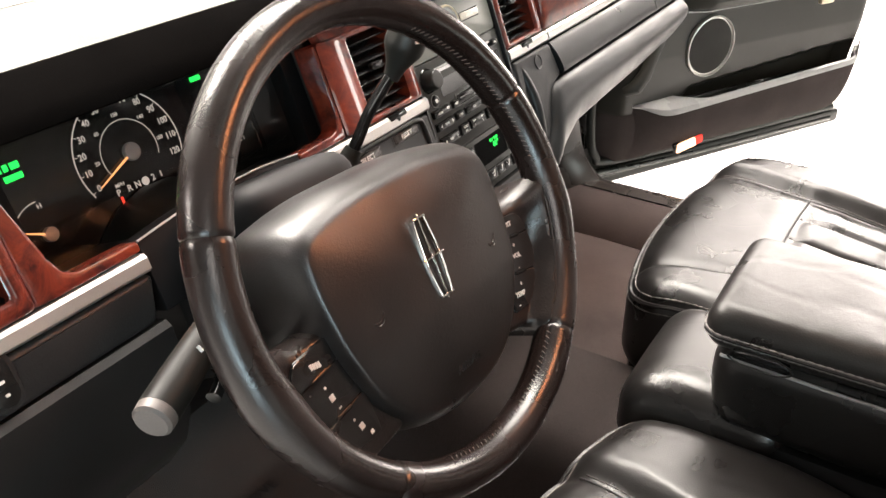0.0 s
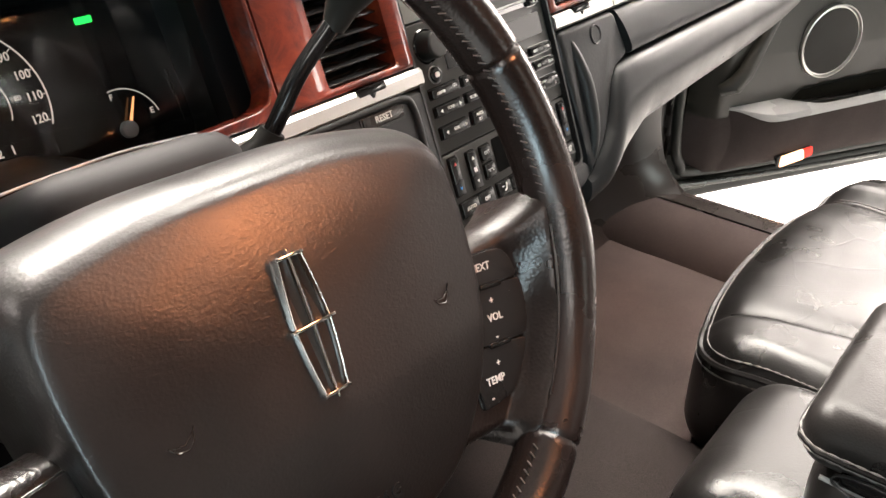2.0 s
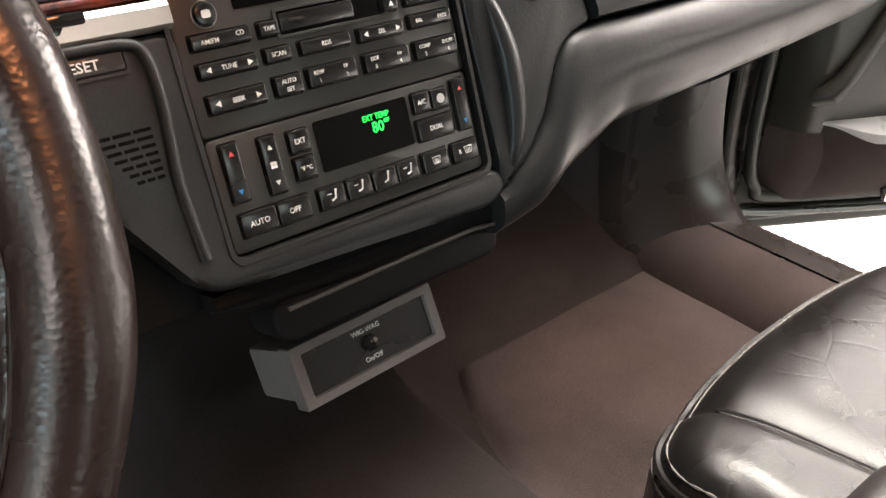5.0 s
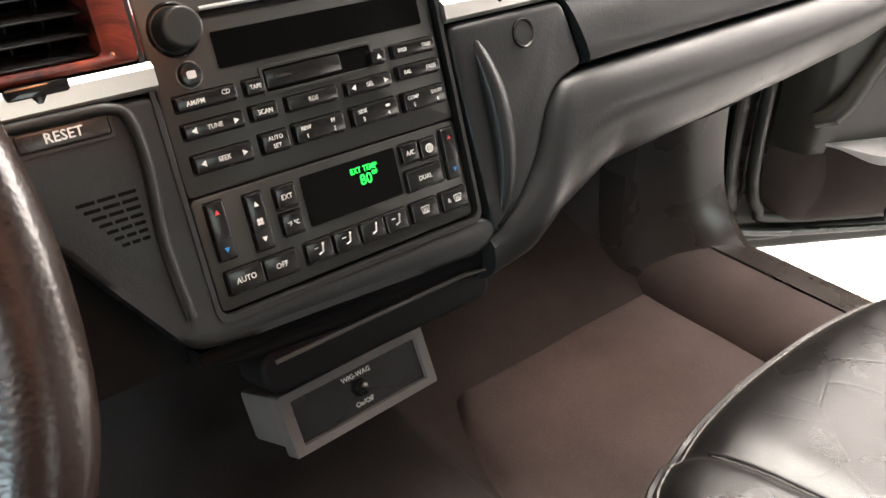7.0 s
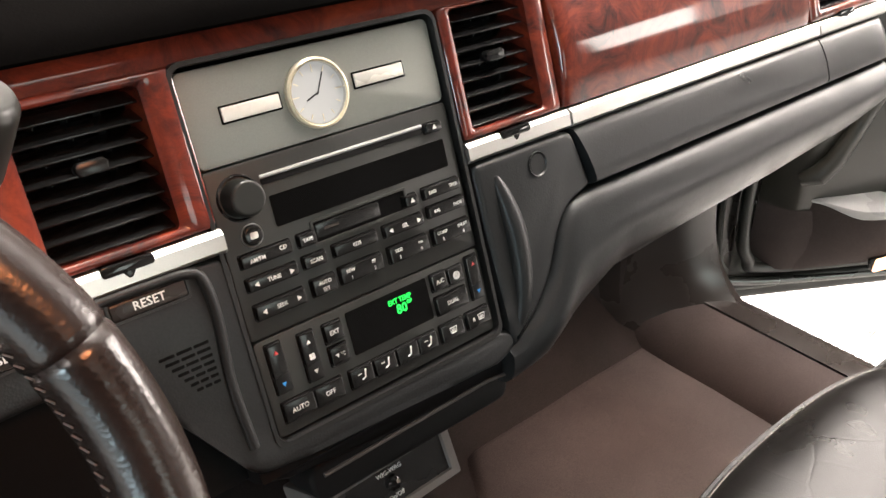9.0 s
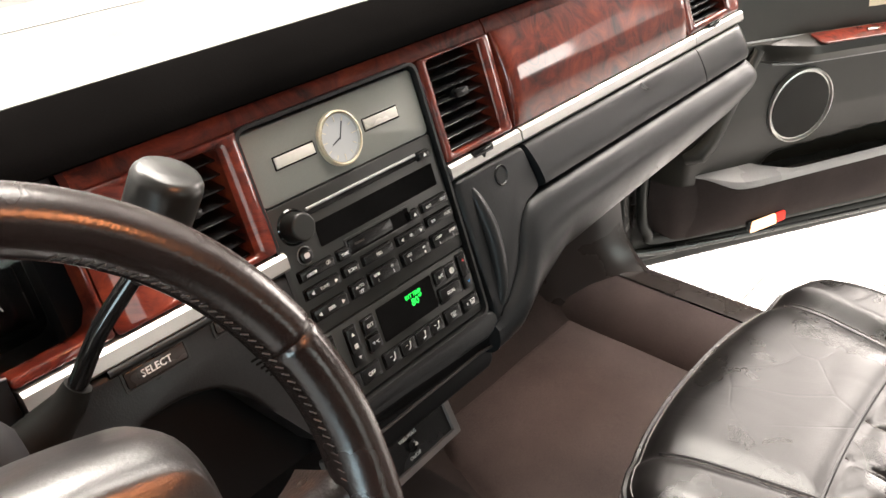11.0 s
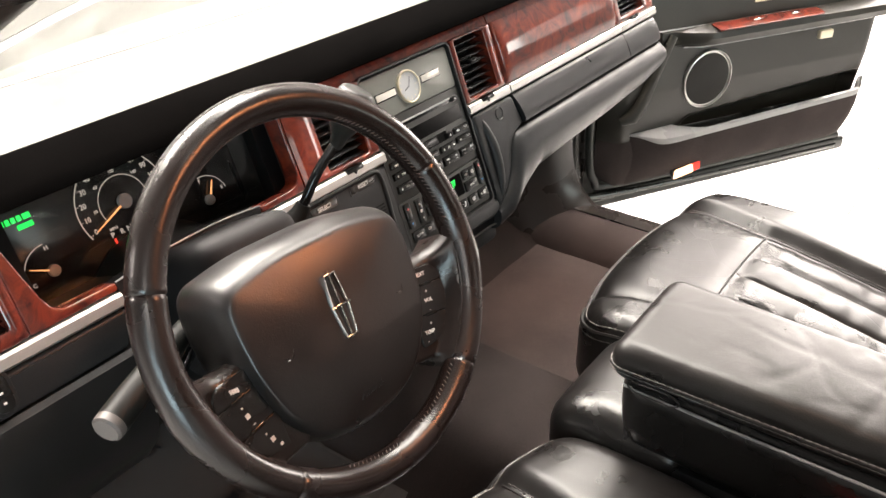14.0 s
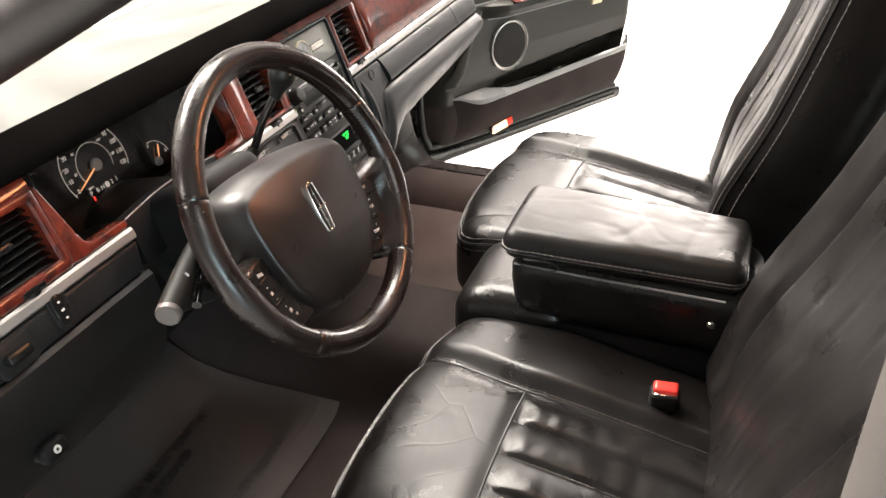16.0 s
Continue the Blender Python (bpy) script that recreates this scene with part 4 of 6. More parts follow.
def add_needle(g, cx, cv, length, angle, hub):
    part("needle", plate([(0.003, -0.0011), (length, -0.0004), (length, 0.0004), (0.003, 0.0011)], 0, 0.0012, 0), AMBER, g, smooth=False, m=pose(cx, cv, 0.004, 0, 0, angle))
    part("hub", disc(hub, 0.001, 0.006, 24, 0.0015, cx, cv), GREYTRIM, g)


add_needle(speedo, 0.462, 0.201, 0.048, 203, 0.0085)
gauge(0.565, 0.160, 0.030, 100, 12, 62, 0.024, (("F", 98), ("E", 18)), "fuel_gauge")
gauge(0.358, 0.165, 0.030, 88, 195, 155, 0.026, (("H", 84), ("C", 196)), "temperature_gauge")
for k, word in enumerate("PRND21"):
    lettering(word, 0.0085, DIALTEXT, clus, flat(0.434 + 0.0092 * k + (0.003 if k else 0), 0.171, 0.0008), "gear_letter")
part("gear_pointer", box(0.0022, 0.009, 0.001, 0), REDGLOW, clus, smooth=False, m=flat(0.4345, 0.1625, 0.001))
part("gear_dot", disc(0.0042, 0.0004, 0.0007, 20, 0, 0.4646, 0.171), DIALTEXT, clus)
part("green_lamp", box(0.013, 0.0048, 0.001, 0.0005), GREEN, clus, m=flat(0.563, 0.241, 0.001))
for k, w in enumerate((0.0042, 0.0042, 0.0042, 0.0042, 0.008)):
    part("odometer_bar", box(w, 0.0058, 0.001, 0.0004), GREEN, clus, m=flat(0.330 + 0.0062 * k + (0.002 if k == 4 else 0), 0.2285, 0.001))
part("odometer_bar", box(0.017, 0.0052, 0.001, 0.0004), GREEN, clus, m=flat(0.352, 0.2195, 0.001))
lens = part("lens", from_grid([[(x, v, 0.082 - (v - 0.238) ** 2 / 0.56) for v in np.linspace(0.140, 0.270, 30)] for x in np.linspace(0.272, 0.614, 12)]), CLUSTERGLASS, clus, "clear curved lens over the dials")
lens.visible_shadow = False
part("divider", box(0.0008, 0.042, 0.001, 0), TRIM, clus, smooth=False, m=flat(0.612, 0.172, 0.001))

# ---- clock panel, radio, climate panel ----
SX = CX - 0.0015
clockp = thing("clock_panel", "grey panel with a round gilt clock between two inlaid bars", "clock panel", FACE @ flat(SX, 0.2035, 0))
part("panel", plate(round_rect(0.187, 0.0575, 0.005, 4), -0.02, -0.0005, 0.0012), CLOCKFACE, clockp)
cl = part("clock", lathe([(0.0005, 0.0), (0.0205, 0.0), (0.0207, 0.0022), (0.0222, 0.0040), (0.0238, 0.0030), (0.0240, -0.001), (0.0005, -0.001)], 48), BRASS, clockp, "round gilt ring clock", m=flat(-0.0048, -0.0015, 0) @ Matrix.Scale(0.94, 4))
part("dial", disc(0.0206, -0.0005, 0.0008, 40, 0), IVORY, cl)
for k in range(12):
    a = radians(30 * k)
    part("hour_mark", box(0.0036 if k % 3 else 0.0052, 0.0007, 0.0003, 0), BRASS, cl, smooth=False, m=pose(0.0168 * math.cos(a), 0.0168 * math.sin(a), 0.0010, 0, 0, 30 * k))
part("hour_pointer", box(0.011, 0.0010, 0.0005, 0, at=(0.0045, 0, 0)), BLACK, cl, smooth=False, m=pose(0, 0, 0.0014, 0, 0, 200))
part("minute_pointer", box(0.016, 0.0008, 0.0005, 0, at=(0.0065, 0, 0)), BLACK, cl, smooth=False, m=pose(0, 0, 0.0018, 0, 0, 62))
part("glass_rim", from_grid([[(r * math.cos(a), r * math.sin(a), z) for r, z in ((0.0203, 0.0010), (0.0208, 0.0034), (0.0214, 0.0015))] for a in np.linspace(0, 2 * math.pi, 40, endpoint=False)], close_u=True), CHROME, cl)
for x0, x1 in ((-0.0705, -0.0315), (0.0245, 0.0640)):
    part("inlaid_bar", plate([(x0, -0.0045), (x1, -0.0045), (x1, 0.0040), (x0, 0.0040)], -0.002, 0.0012, 0.0006), INLAY, clockp, "pale silvery bar")
    part("bar_groove", ring_plate(round_rect(x1 - x0 + 0.0024, 0.011, 0.0006, 2, (x0 + x1) / 2, -0.0002), round_rect(x1 - x0 + 0.0002, 0.0088, 0.0004, 2, (x0 + x1) / 2, -0.0002), -0.002, -0.0001, 0), GLOSS, clockp)

radio = thing("car_radio", "dark grey car radio with black buttons and a wide dark display", "radio", FACE @ flat(SX + 0.0035, 0, 0))
part("faceplate", plate(round_rect(0.187, 0.1075, 0.003, 4, -0.0035, 0.1200), -0.02, 0.0, 0.0015), BEZEL, radio)


def key(parent, u, v, w, h, words=(), size=0.0042, mat=None, rise=0.0042, name="button"):
    b = part(name, plate(round_rect(w, h, 0.0012, 3), -0.002, rise, 0.0010, 2), mat or BUTTON, parent, m=flat(u, v, 0))
    part("key_gap", ring_plate(round_rect(w + 0.0018, h + 0.0018, 0.0014, 3), round_rect(w + 0.0001, h + 0.0001, 0.0010, 3), -0.001, 0.0003, 0), GLOSS, b)
    for word, dx, dy in words:
        lettering(word, 0.94 * size, PALE, b, flat(dx, dy, rise + 0.0001), wide=0.95, depth=0.00008)
    return b


def arrow(parent, x, y, z, turn, r=0.0019, mat=None):
    part("arrow_mark", plate([(r, 0), (-0.6 * r, 0.9 * r), (-0.6 * r, -0.9 * r)], 0, 0.0002, 0), mat or PALE, parent, smooth=False, m=pose(x, y, z, 0, 0, turn))


knob = part("volume_knob", lathe([(0.0005, 0.0155), (0.0108, 0.0155), (0.0122, 0.0154), (0.0132, 0.0148), (0.0138, 0.0136), (0.0140, 0.0120), (0.0143, 0.004), (0.0148, 0.0005), (0.0148, -0.002)], 40), KNOB, radio, "round black volume knob", m=flat(-0.0782, 0.1540, 0) @ Matrix.Diagonal((0.80, 0.80, 0.95, 1)))
part("collar", lathe([(0.0150, -0.001), (0.0168, 0.0016), (0.0182, 0.0004), (0.0184, -0.002)], 36), GLOSS, knob)
pwr = part("round_button", disc(0.0062, 0, 0.003, 28, 0.001), BUTTON, radio, m=flat(-0.0768, 0.1300, 0))
part("button_ring", lathe([(0.0063, -0.001), (0.0070, 0.0012), (0.0078, -0.001)], 28), GREYTRIM, pwr)
part("mark", plate(round_rect(0.0052, 0.0042, 0.0012, 3), 0.003, 0.0032, 0), PALE, pwr, smooth=False)
part("disc_slot", plate(round_rect(0.127, 0.0040, 0.0012, 3, 0.0015, 0.1592), -0.001, 0.0004, 0), GLOSS, radio)
part("slot_lip", tube([(-0.062, 0.1622, 0.0005), (0.0645, 0.1622, 0.0005)], 0.0013, 8), GREYTRIM, radio)
arrow(key(radio, 0.0730, 0.1595, 0.0135, 0.0062), 0, 0, 0.0043, 90)
part("display", plate(round_rect(0.140, 0.0198, 0.0010, 2, 0.0105, 0.1395), -0.001, 0.0005, 0), DISPLAYPANE, radio, "wide dark display window")
part("tape_frame", ring_plate(round_rect(0.0775, 0.0165, 0.0016, 3, 0.0010, 0.1178), round_rect(0.073, 0.0130, 0.0010, 3, 0.0010, 0.1178), -0.001, 0.0012, 0.0004), BEZEL, radio)
part("tape_door", plate(round_rect(0.073, 0.0130, 0.0010, 3, 0.0010, 0.1178), -0.001, 0.0002, 0), DISPLAYPANE, radio)
part("tape_flap", plate(round_rect(0.050, 0.0100, 0.0010, 3, -0.0095, 0.1182), 0.0, 0.0010, 0.0004), BUTTON, radio)
part("maker_mark", box(0.011, 0.0018, 0.0002, 0), TRIM, radio, smooth=False, m=flat(-0.0235, 0.1188, 0.0017))
key(radio, -0.0432, 0.1162, 0.0118, 0.0082, (("TAPE", 0, 0),), 0.0036)
arrow(key(radio, 0.0410, 0.1160, 0.0105, 0.0078), 0, 0, 0.0043, 90)
key(radio, -0.0722, 0.1162, 0.0350, 0.0078, (("AM/FM", -0.007, -0.0006), ("CD", 0.0110, 0.0010)), 0.0040)
key(radio, -0.0722, 0.1012, 0.0350, 0.0078, (("TUNE", 0, 0),), 0.0040)
key(radio, -0.0720, 0.0832, 0.0350, 0.0098, (("SEEK", 0, 0),), 0.0040)
for v in (0.1012, 0.0832):
    arrow(radio, -0.0842, v, 0.0044, 180)
    arrow(radio, -0.0600, v, 0.0044, 0)
key(radio, -0.0414, 0.1018, 0.0165, 0.0078, (("SCAN", 0, 0),), 0.0040)
key(radio, -0.0098, 0.1020, 0.0340, 0.0078, (("RDS", 0, 0),), 0.0040)
key(radio, 0.0303, 0.1016, 0.0330, 0.0078, (("SEL", 0, 0),), 0.0040)
arrow(radio, 0.0185, 0.1016, 0.0044, 180)
arrow(radio, 0.0420, 0.1016, 0.0044, 0)
key(radio, -0.0396, 0.0840, 0.0175, 0.0110, (("AUTO", 0, 0.0022), ("SET", 0, -0.0024)), 0.0038)
for u, a, b, c, d in ((-0.0099, "REW", "FF", "1", "2"), (0.0301, "SIDE", "oo", "3", "4"), (0.0690, "COMP", "SHUFF", "5", "6")):
    key(radio, u, 0.0846, 0.0335, 0.0112, ((a, -0.0095, 0.0022), (b, 0.0092, 0.0022), (c, -0.0095, -0.0026), (d, 0.0092, -0.0026)), 0.0036)
key(radio, 0.0686, 0.1166, 0.0325, 0.0078, (("BASS", -0.0095, 0), ("TREB", 0.0092, 0)), 0.0036)
key(radio, 0.0690, 0.1028, 0.0325, 0.0078, (("BAL", -0.0095, 0), ("FADE", 0.0092, 0)), 0.0036)

RISE = 0.0030
climate = thing("climate_panel", "dark grey climate panel with black keys and a green display", "climate control", FACE @ flat(SX + 0.0035, 0, 0))
part("faceplate", plate(round_rect(0.187, 0.0655, 0.004, 4, -0.0035, 0.0328), -0.02, 0.0, 0.0015), BEZEL, climate)
disp = part("display", plate(round_rect(0.0685, 0.0305, 0.0012, 2, 0.0040, 0.0447), -0.001, 0.0006, 0), DISPLAYPANE, climate, "dark display with green figures")
lettering("EXT TEMP", 0.0052, GREEN, disp, flat(0.0135, 0.0530, 0.0009), wide=0.85)
lettering("80\u00b0", 0.0095, GREEN, disp, flat(0.0155, 0.0464, 0.0009), wide=0.95)
lettering("F", 0.0040, GREEN, disp, flat(0.0222, 0.0490, 0.0009))
for u in (-0.0850, 0.0805):
    k = key(climate, u, 0.0450, 0.0105, 0.0330, name="temperature_key", rise=RISE)
    arrow(k, 0, 0.0105, 0.0032, 90, 0.0018, REDPRINT)
    arrow(k, 0, -0.0105, 0.0032, -90, 0.0018, BLUEPRINT)
k = key(climate, -0.0618, 0.0432, 0.0108, 0.0330, name="fan_key", rise=RISE)
arrow(k, 0, 0.0100, 0.0032, 90, 0.0018)
arrow(k, 0, -0.0100, 0.0032, -90, 0.0018)
for q in range(4):
    part("fan_mark", disc(0.0011, 0, 0.0002, 12, 0), PALE, k, m=flat(0.0014 * math.cos(radians(90 * q + 45)), 0.0014 * math.sin(radians(90 * q + 45)), 0.0030))
key(climate, -0.0420, 0.0520, 0.0135, 0.0130, (("EXT", 0, 0),), 0.0046, rise=RISE)
key(climate, -0.0420, 0.0360, 0.0135, 0.0130, (("\u00b0F \u00b0C", 0, 0),), 0.0040, rise=RISE)
key(climate, 0.0487, 0.0535, 0.0132, 0.0125, (("A/C", 0, 0),), 0.0046, rise=RISE)
k = key(climate, 0.0638, 0.0528, 0.0135, 0.0125, rise=RISE)
part("recirculation_mark", lathe([(0.0022, 0), (0.0022, 0.0002), (0.0030, 0.0002), (0.0030, 0)], 20), PALE, k, m=flat(0, 0, 0.0030))
key(climate, 0.0560, 0.0358, 0.0285, 0.0135, (("DUAL", 0, 0),), 0.0046, rise=RISE)
key(climate, -0.0788, 0.0152, 0.0225, 0.0135, (("AUTO", 0, 0),), 0.0050, rise=RISE)
key(climate, -0.0560, 0.0150, 0.0215, 0.0135, (("OFF", 0, 0),), 0.0050, rise=RISE)
for i, (u, w) in enumerate(((-0.0300, 0.0180), (-0.0104, 0.0178), (0.0090, 0.0178), (0.0272, 0.0165), (0.0503, 0.0208), (0.0756, 0.0215))):
    k = key(climate, u, 0.0150, w, 0.0130, (("R", -0.005, 0),) if i == 5 else (), 0.0045, rise=RISE)
    dx = 0.002 if i == 5 else 0
    if i < 4:
        part("seat_mark", tube([(0.0014, 0.0030, 0), (0.0006, -0.0012, 0), (-0.0022, -0.0022, 0)], 0.0006, 6), PALE, k, m=flat(0.001, 0, 0.0030))
        part("head_mark", disc(0.0008, 0, 0.0002, 10, 0), PALE, k, m=flat(0.0026, 0.0036, 0.0030))
        if i != 2:
            part("air_mark", box(0.0030, 0.0005, 0.0002, 0), PALE, k, smooth=False, m=flat(-0.0022, 0.0020, 0.0030))
    else:
        part("window_mark", tube([(-0.0032, 0.002, 0), (0.0032, 0.002, 0), (0.0022, -0.0022, 0), (-0.0022, -0.0022, 0)], 0.0004, 6, True), PALE, k, m=flat(dx, 0.0005, 0.0030))
        for q in (-0.0012, 0, 0.0012):
            part("heat_mark", box(0.0005, 0.0030, 0.0002, 0), PALE, k, smooth=False, m=flat(dx + q, 0, 0.0031))

# ---- added switch box under the dashboard ----
sbx = thing("switch_box", "grey plastic switch box with a black front hung under the dashboard", "switch box", pose(0.8545, 0.452, 0.6435, 62, 0, 2))
part("frame", ring_plate(round_rect(0.126, 0.046, 0.002, 3), round_rect(0.108, 0.031, 0.001, 3), -0.010, 0.004, 0.002), BOXGREY, sbx)
part("front", plate(round_rect(0.110, 0.033, 0.001, 3), -0.008, 0.001, 0), BUTTON, sbx)
part("shell", box(0.120, 0.040, 0.060, 0.004, at=(0, 0, -0.039)), BOXGREY, sbx)
part("bracket", box(0.020, 0.040, 0.050, 0.002, at=(0, 0.035, -0.045)), BLACK, sbx)
part("toggle_nut", lathe([(0.0065, 0), (0.0065, 0.003), (0.004, 0.004), (0.0008, 0.004)], 6), GLOSS, sbx, m=flat(0, 0.001, 0.001))
part("toggle", tube([(0, 0, 0.003), (0, 0.003, 0.010)], 0.0018, 8), CHROME, sbx, m=flat(0, 0.001, 0.001))
lettering("WIG-WAG", 0.0052, PALE, sbx, flat(0, 0.0108, 0.0012))
lettering("On/Off", 0.0052, PALE, sbx, flat(0, -0.0102, 0.0012))

# ---- steering wheel: u across, v up the rim's plane, n towards the driver ----
TIL = radians(28.0)
WHEEL = Matrix.Translation((0.457, 0.291, 0.922)) @ Matrix.Rotation(radians(-2.4), 4, "Z") @ Matrix(((1, 0, 0, 0), (0, math.sin(TIL), -math.cos(TIL), 0), (0, math.cos(TIL), math.sin(TIL), 0), (0, 0, 0, 1))) @ Matrix.Rotation(radians(-2.0), 4, "Z") @ Matrix.Translation((-0.0022, 0, 0))
sw = thing("steering_wheel", "dark leather-wrapped four-spoke steering wheel with a vinyl airbag cover", "steering wheel", WHEEL)
R_RIM, R_BAR = 0.1758, 0.0162


def rim_point(a, b, r=R_BAR):
    d = R_RIM + r * 0.98 * math.cos(b)
    return (d * math.cos(a), d * math.sin(a), r * 1.08 * math.sin(b))


def rim_radius(a):
    """Thicker at the grips beside the spokes, drawn in at the seams."""
    deg = math.degrees(a) % 360
    r = R_BAR
    for c, w, g in ((-14, 9, 0.0016), (194, 9, 0.0016)):
        r += g * math.exp(-(((deg - c + 180) % 360 - 180) / w) ** 2)
    for c in SEAMS:
        r -= 0.0014 * math.exp(-(((deg - c + 180) % 360 - 180) / 0.45) ** 2)
    return r


SEAMS = (22, 158, 310, 230)
part("rim", from_grid([[rim_point(a, b, rim_radius(a)) for b in np.linspace(0, 2 * math.pi, 20, endpoint=False)] for a in np.linspace(0, 2 * math.pi, 520, endpoint=False)], close_u=True, close_v=True), RIM, sw, "worn dark leather rim")
one = None
for a0, a1 in ((-112, -52), (-4, 62)):
    for a in np.arange(radians(a0), radians(a1), 0.030):
        m = Matrix.Rotation(a, 4, "Z")
        if one is None:
            p, q = Vector(rim_point(0, radians(152), R_BAR + 0.0003)), Vector(rim_point(0.014, radians(163), R_BAR + 0.0003))
            one = part("stitch", tube([p, (p + q) / 2, q], 0.0004, 5), RIMTHREAD, sw, m=m)
        else:
            part("stitch", one.data, None, sw, m=m, smooth=False)


HUB = -0.002        # the hub sits a little beside the rim's middle
MIDV = -0.030


def evenly(ring, count):
    """The same outline with points evenly along it."""
    pts = [Vector(p) for p in ring] + [Vector(ring[0])]
    run = np.cumsum([0] + [(b - a).length for a, b in zip(pts[:-1], pts[1:])])
    s = np.linspace(0, run[-1], count, endpoint=False)
    return list(zip(np.interp(s, run, [p.x for p in pts]), np.interp(s, run, [p.y for p in pts])))


def shield(half, r):
    """A closed outline from its right half, listed from the top middle to the bottom middle."""
    return round_poly([(x, v) for x, v in half] + [(-x, v) for x, v in reversed(half)], r, 6)


def by_angle(ring, count):
    """The same outline met by rays from its middle, so that two outlines pair up."""
    pts = evenly(ring, 720)
    ang = np.array([math.atan2(v - MIDV, u) for u, v in pts])
    order = np.argsort(ang)
    want = np.linspace(-math.pi, math.pi, count, endpoint=False)
    return [(float(np.interp(t, ang[order], np.array([pts[i][0] for i in order]), period=2 * math.pi)), float(np.interp(t, ang[order], np.array([pts[i][1] for i in order]), period=2 * math.pi))) for t in want]


FRONT = by_angle(shield([(0.040, 0.0440), (0.101, 0.0340), (0.1035, 0.000), (0.0995, -0.045), (0.083, -0.086), (0.054, -0.114), (0.018, -0.124)], 0.022), 176)
BASE = by_angle(shield([(0.050, 0.0610), (0.1080, 0.0500), (0.1120, 0.010), (0.1065, -0.046), (0.0920, -0.093), (0.064, -0.126), (0.026, -0.138)], 0.026), 176)
cover_rows = []
for k in np.linspace(0.03, 1.0, 26):
    cover_rows.append([(HUB + u * k, MIDV + (v - MIDV) * k, 0.0112 - 0.0075 * k ** 2.4 - 0.0065 * max(0, -(MIDV + (v - MIDV) * k) - 0.055) / 0.07) for u, v in FRONT])
edge_n = [p[2] for p in cover_rows[-1]]
for ang in np.linspace(6, 90, 18):
    sa, ca = math.sin(radians(ang)), math.cos(radians(ang))
    cover_rows.append([(HUB + f[0] + (b[0] - f[0]) * sa, f[1] + (b[1] - f[1]) * sa, n - 0.036 * (1 - ca) - 0.004 * sa) for f, b, n in zip(FRONT, BASE, edge_n)])
for k, drop in ((1.004, 0.012), (1.0, 0.026), (0.985, 0.034), (0.93, 0.038)):
    cover_rows.append([(HUB + (u - HUB) * k, MIDV + (v - MIDV) * k, min(n - 0.2 * drop, -0.040 - drop)) for u, v, n in cover_rows[43]])
part("airbag_cover", from_grid(cover_rows, close_v=True, cap=True), COVER, sw, "dark grained vinyl airbag cover").data.set_sharp_from_angle(angle=radians(80))
part("hub_shell", soft_box(0.19, 0.17, 0.05, 0.02, 0.012, lambda p: Vector((p.x * (0.95 - 1.2 * max(0, -p.y)), p.y - 0.042, p.z - 0.095))), BLACK, sw)


def badge_half(v):
    """Half the badge's width at v from its middle."""
    return 0.0064 + 0.0030 * (1 - (abs(v) / 0.0300) ** 1.6)


em = part("emblem", from_grid([[(x, v, z) for x, z in ((-badge_half(v), -0.003), (-badge_half(v), 0.0026), (-badge_half(v) + 0.0006, 0.0034), (-badge_half(v) + 0.0013, 0.0022), (-badge_half(v) + 0.0014, -0.003))] for v in np.linspace(-0.030, 0.030, 25)], cap=True), CHROME, sw, "chrome elongated ring badge", m=pose(HUB - 0.0042, -0.0146, 0.0112, 0.5, 0, 0))
part("badge_rail", from_grid([[(x, v, z) for x, z in ((badge_half(v), -0.003), (badge_half(v), 0.0026), (badge_half(v) - 0.0006, 0.0034), (badge_half(v) - 0.0013, 0.0022), (badge_half(v) - 0.0014, -0.003))] for v in np.linspace(-0.030, 0.030, 25)], cap=True), CHROME, em)
part("badge_plate", from_grid([[(x, v, z) for x, z in ((-badge_half(v) + 0.0014, 0.0002), (-0.5 * badge_half(v), -0.0010), (-0.0008, 0.0012))] for v in np.linspace(-0.030, 0.030, 13)]), SMOKE, em, "smoky bright infill")
part("badge_plate", from_grid([[(x, v, z) for x, z in ((0.0008, 0.0012), (0.5 * badge_half(v), -0.0010), (badge_half(v) - 0.0014, 0.0002))] for v in np.linspace(-0.030, 0.030, 13)]), SMOKE, em, "smoky bright infill")
part("badge_bar", box(0.0013, 0.066, 0.0034, 0.0004, at=(0, 0, 0.0012)), CHROME, em)
part("badge_bar", box(0.0226, 0.0016, 0.0040, 0.0005, at=(0, 0, 0.0020)), CHROME, em)
for end in (-1, 1):
    part("badge_end", box(0.0138, 0.0016, 0.0046, 0.0005, at=(0, end * 0.0300, 0.0016)), CHROME, em)
lettering("AIRBAG", 0.0085, BLACK, sw, pose(HUB + 0.001, -0.1035, 0.0027, 8, 0, 0), depth=0.0007)
for sg in (-1, 1):
    mark = [(-0.0058, 0.0004), (-0.0040, -0.0010), (0.0005, -0.0014), (0.0042, 0.0012), (0.0060, 0.0040), (0.0042, -0.0014), (0.0012, -0.0038), (-0.0030, -0.0032)]
    part("horn_mark", tube([(HUB + sg * 0.0705 + x, -0.033 + y, 0.0084 - 0.05 * max(0, sg * x)) for x, y in mark], 0.00045, 6, True), TRIM, sw)


# each switch pod: its outer edge, top to bottom, and the slanting splits between its three keys
POD_EDGE = [(0.1310, -0.0285), (0.1380, -0.0360), (0.1405, -0.0520), (0.1390, -0.0680), (0.1320, -0.0840), (0.1220, -0.0945), (0.1085, -0.1055)]


def pod_edge(v):
    return float(np.interp(-v, [-p[1] for p in POD_EDGE], [p[0] for p in POD_EDGE]))


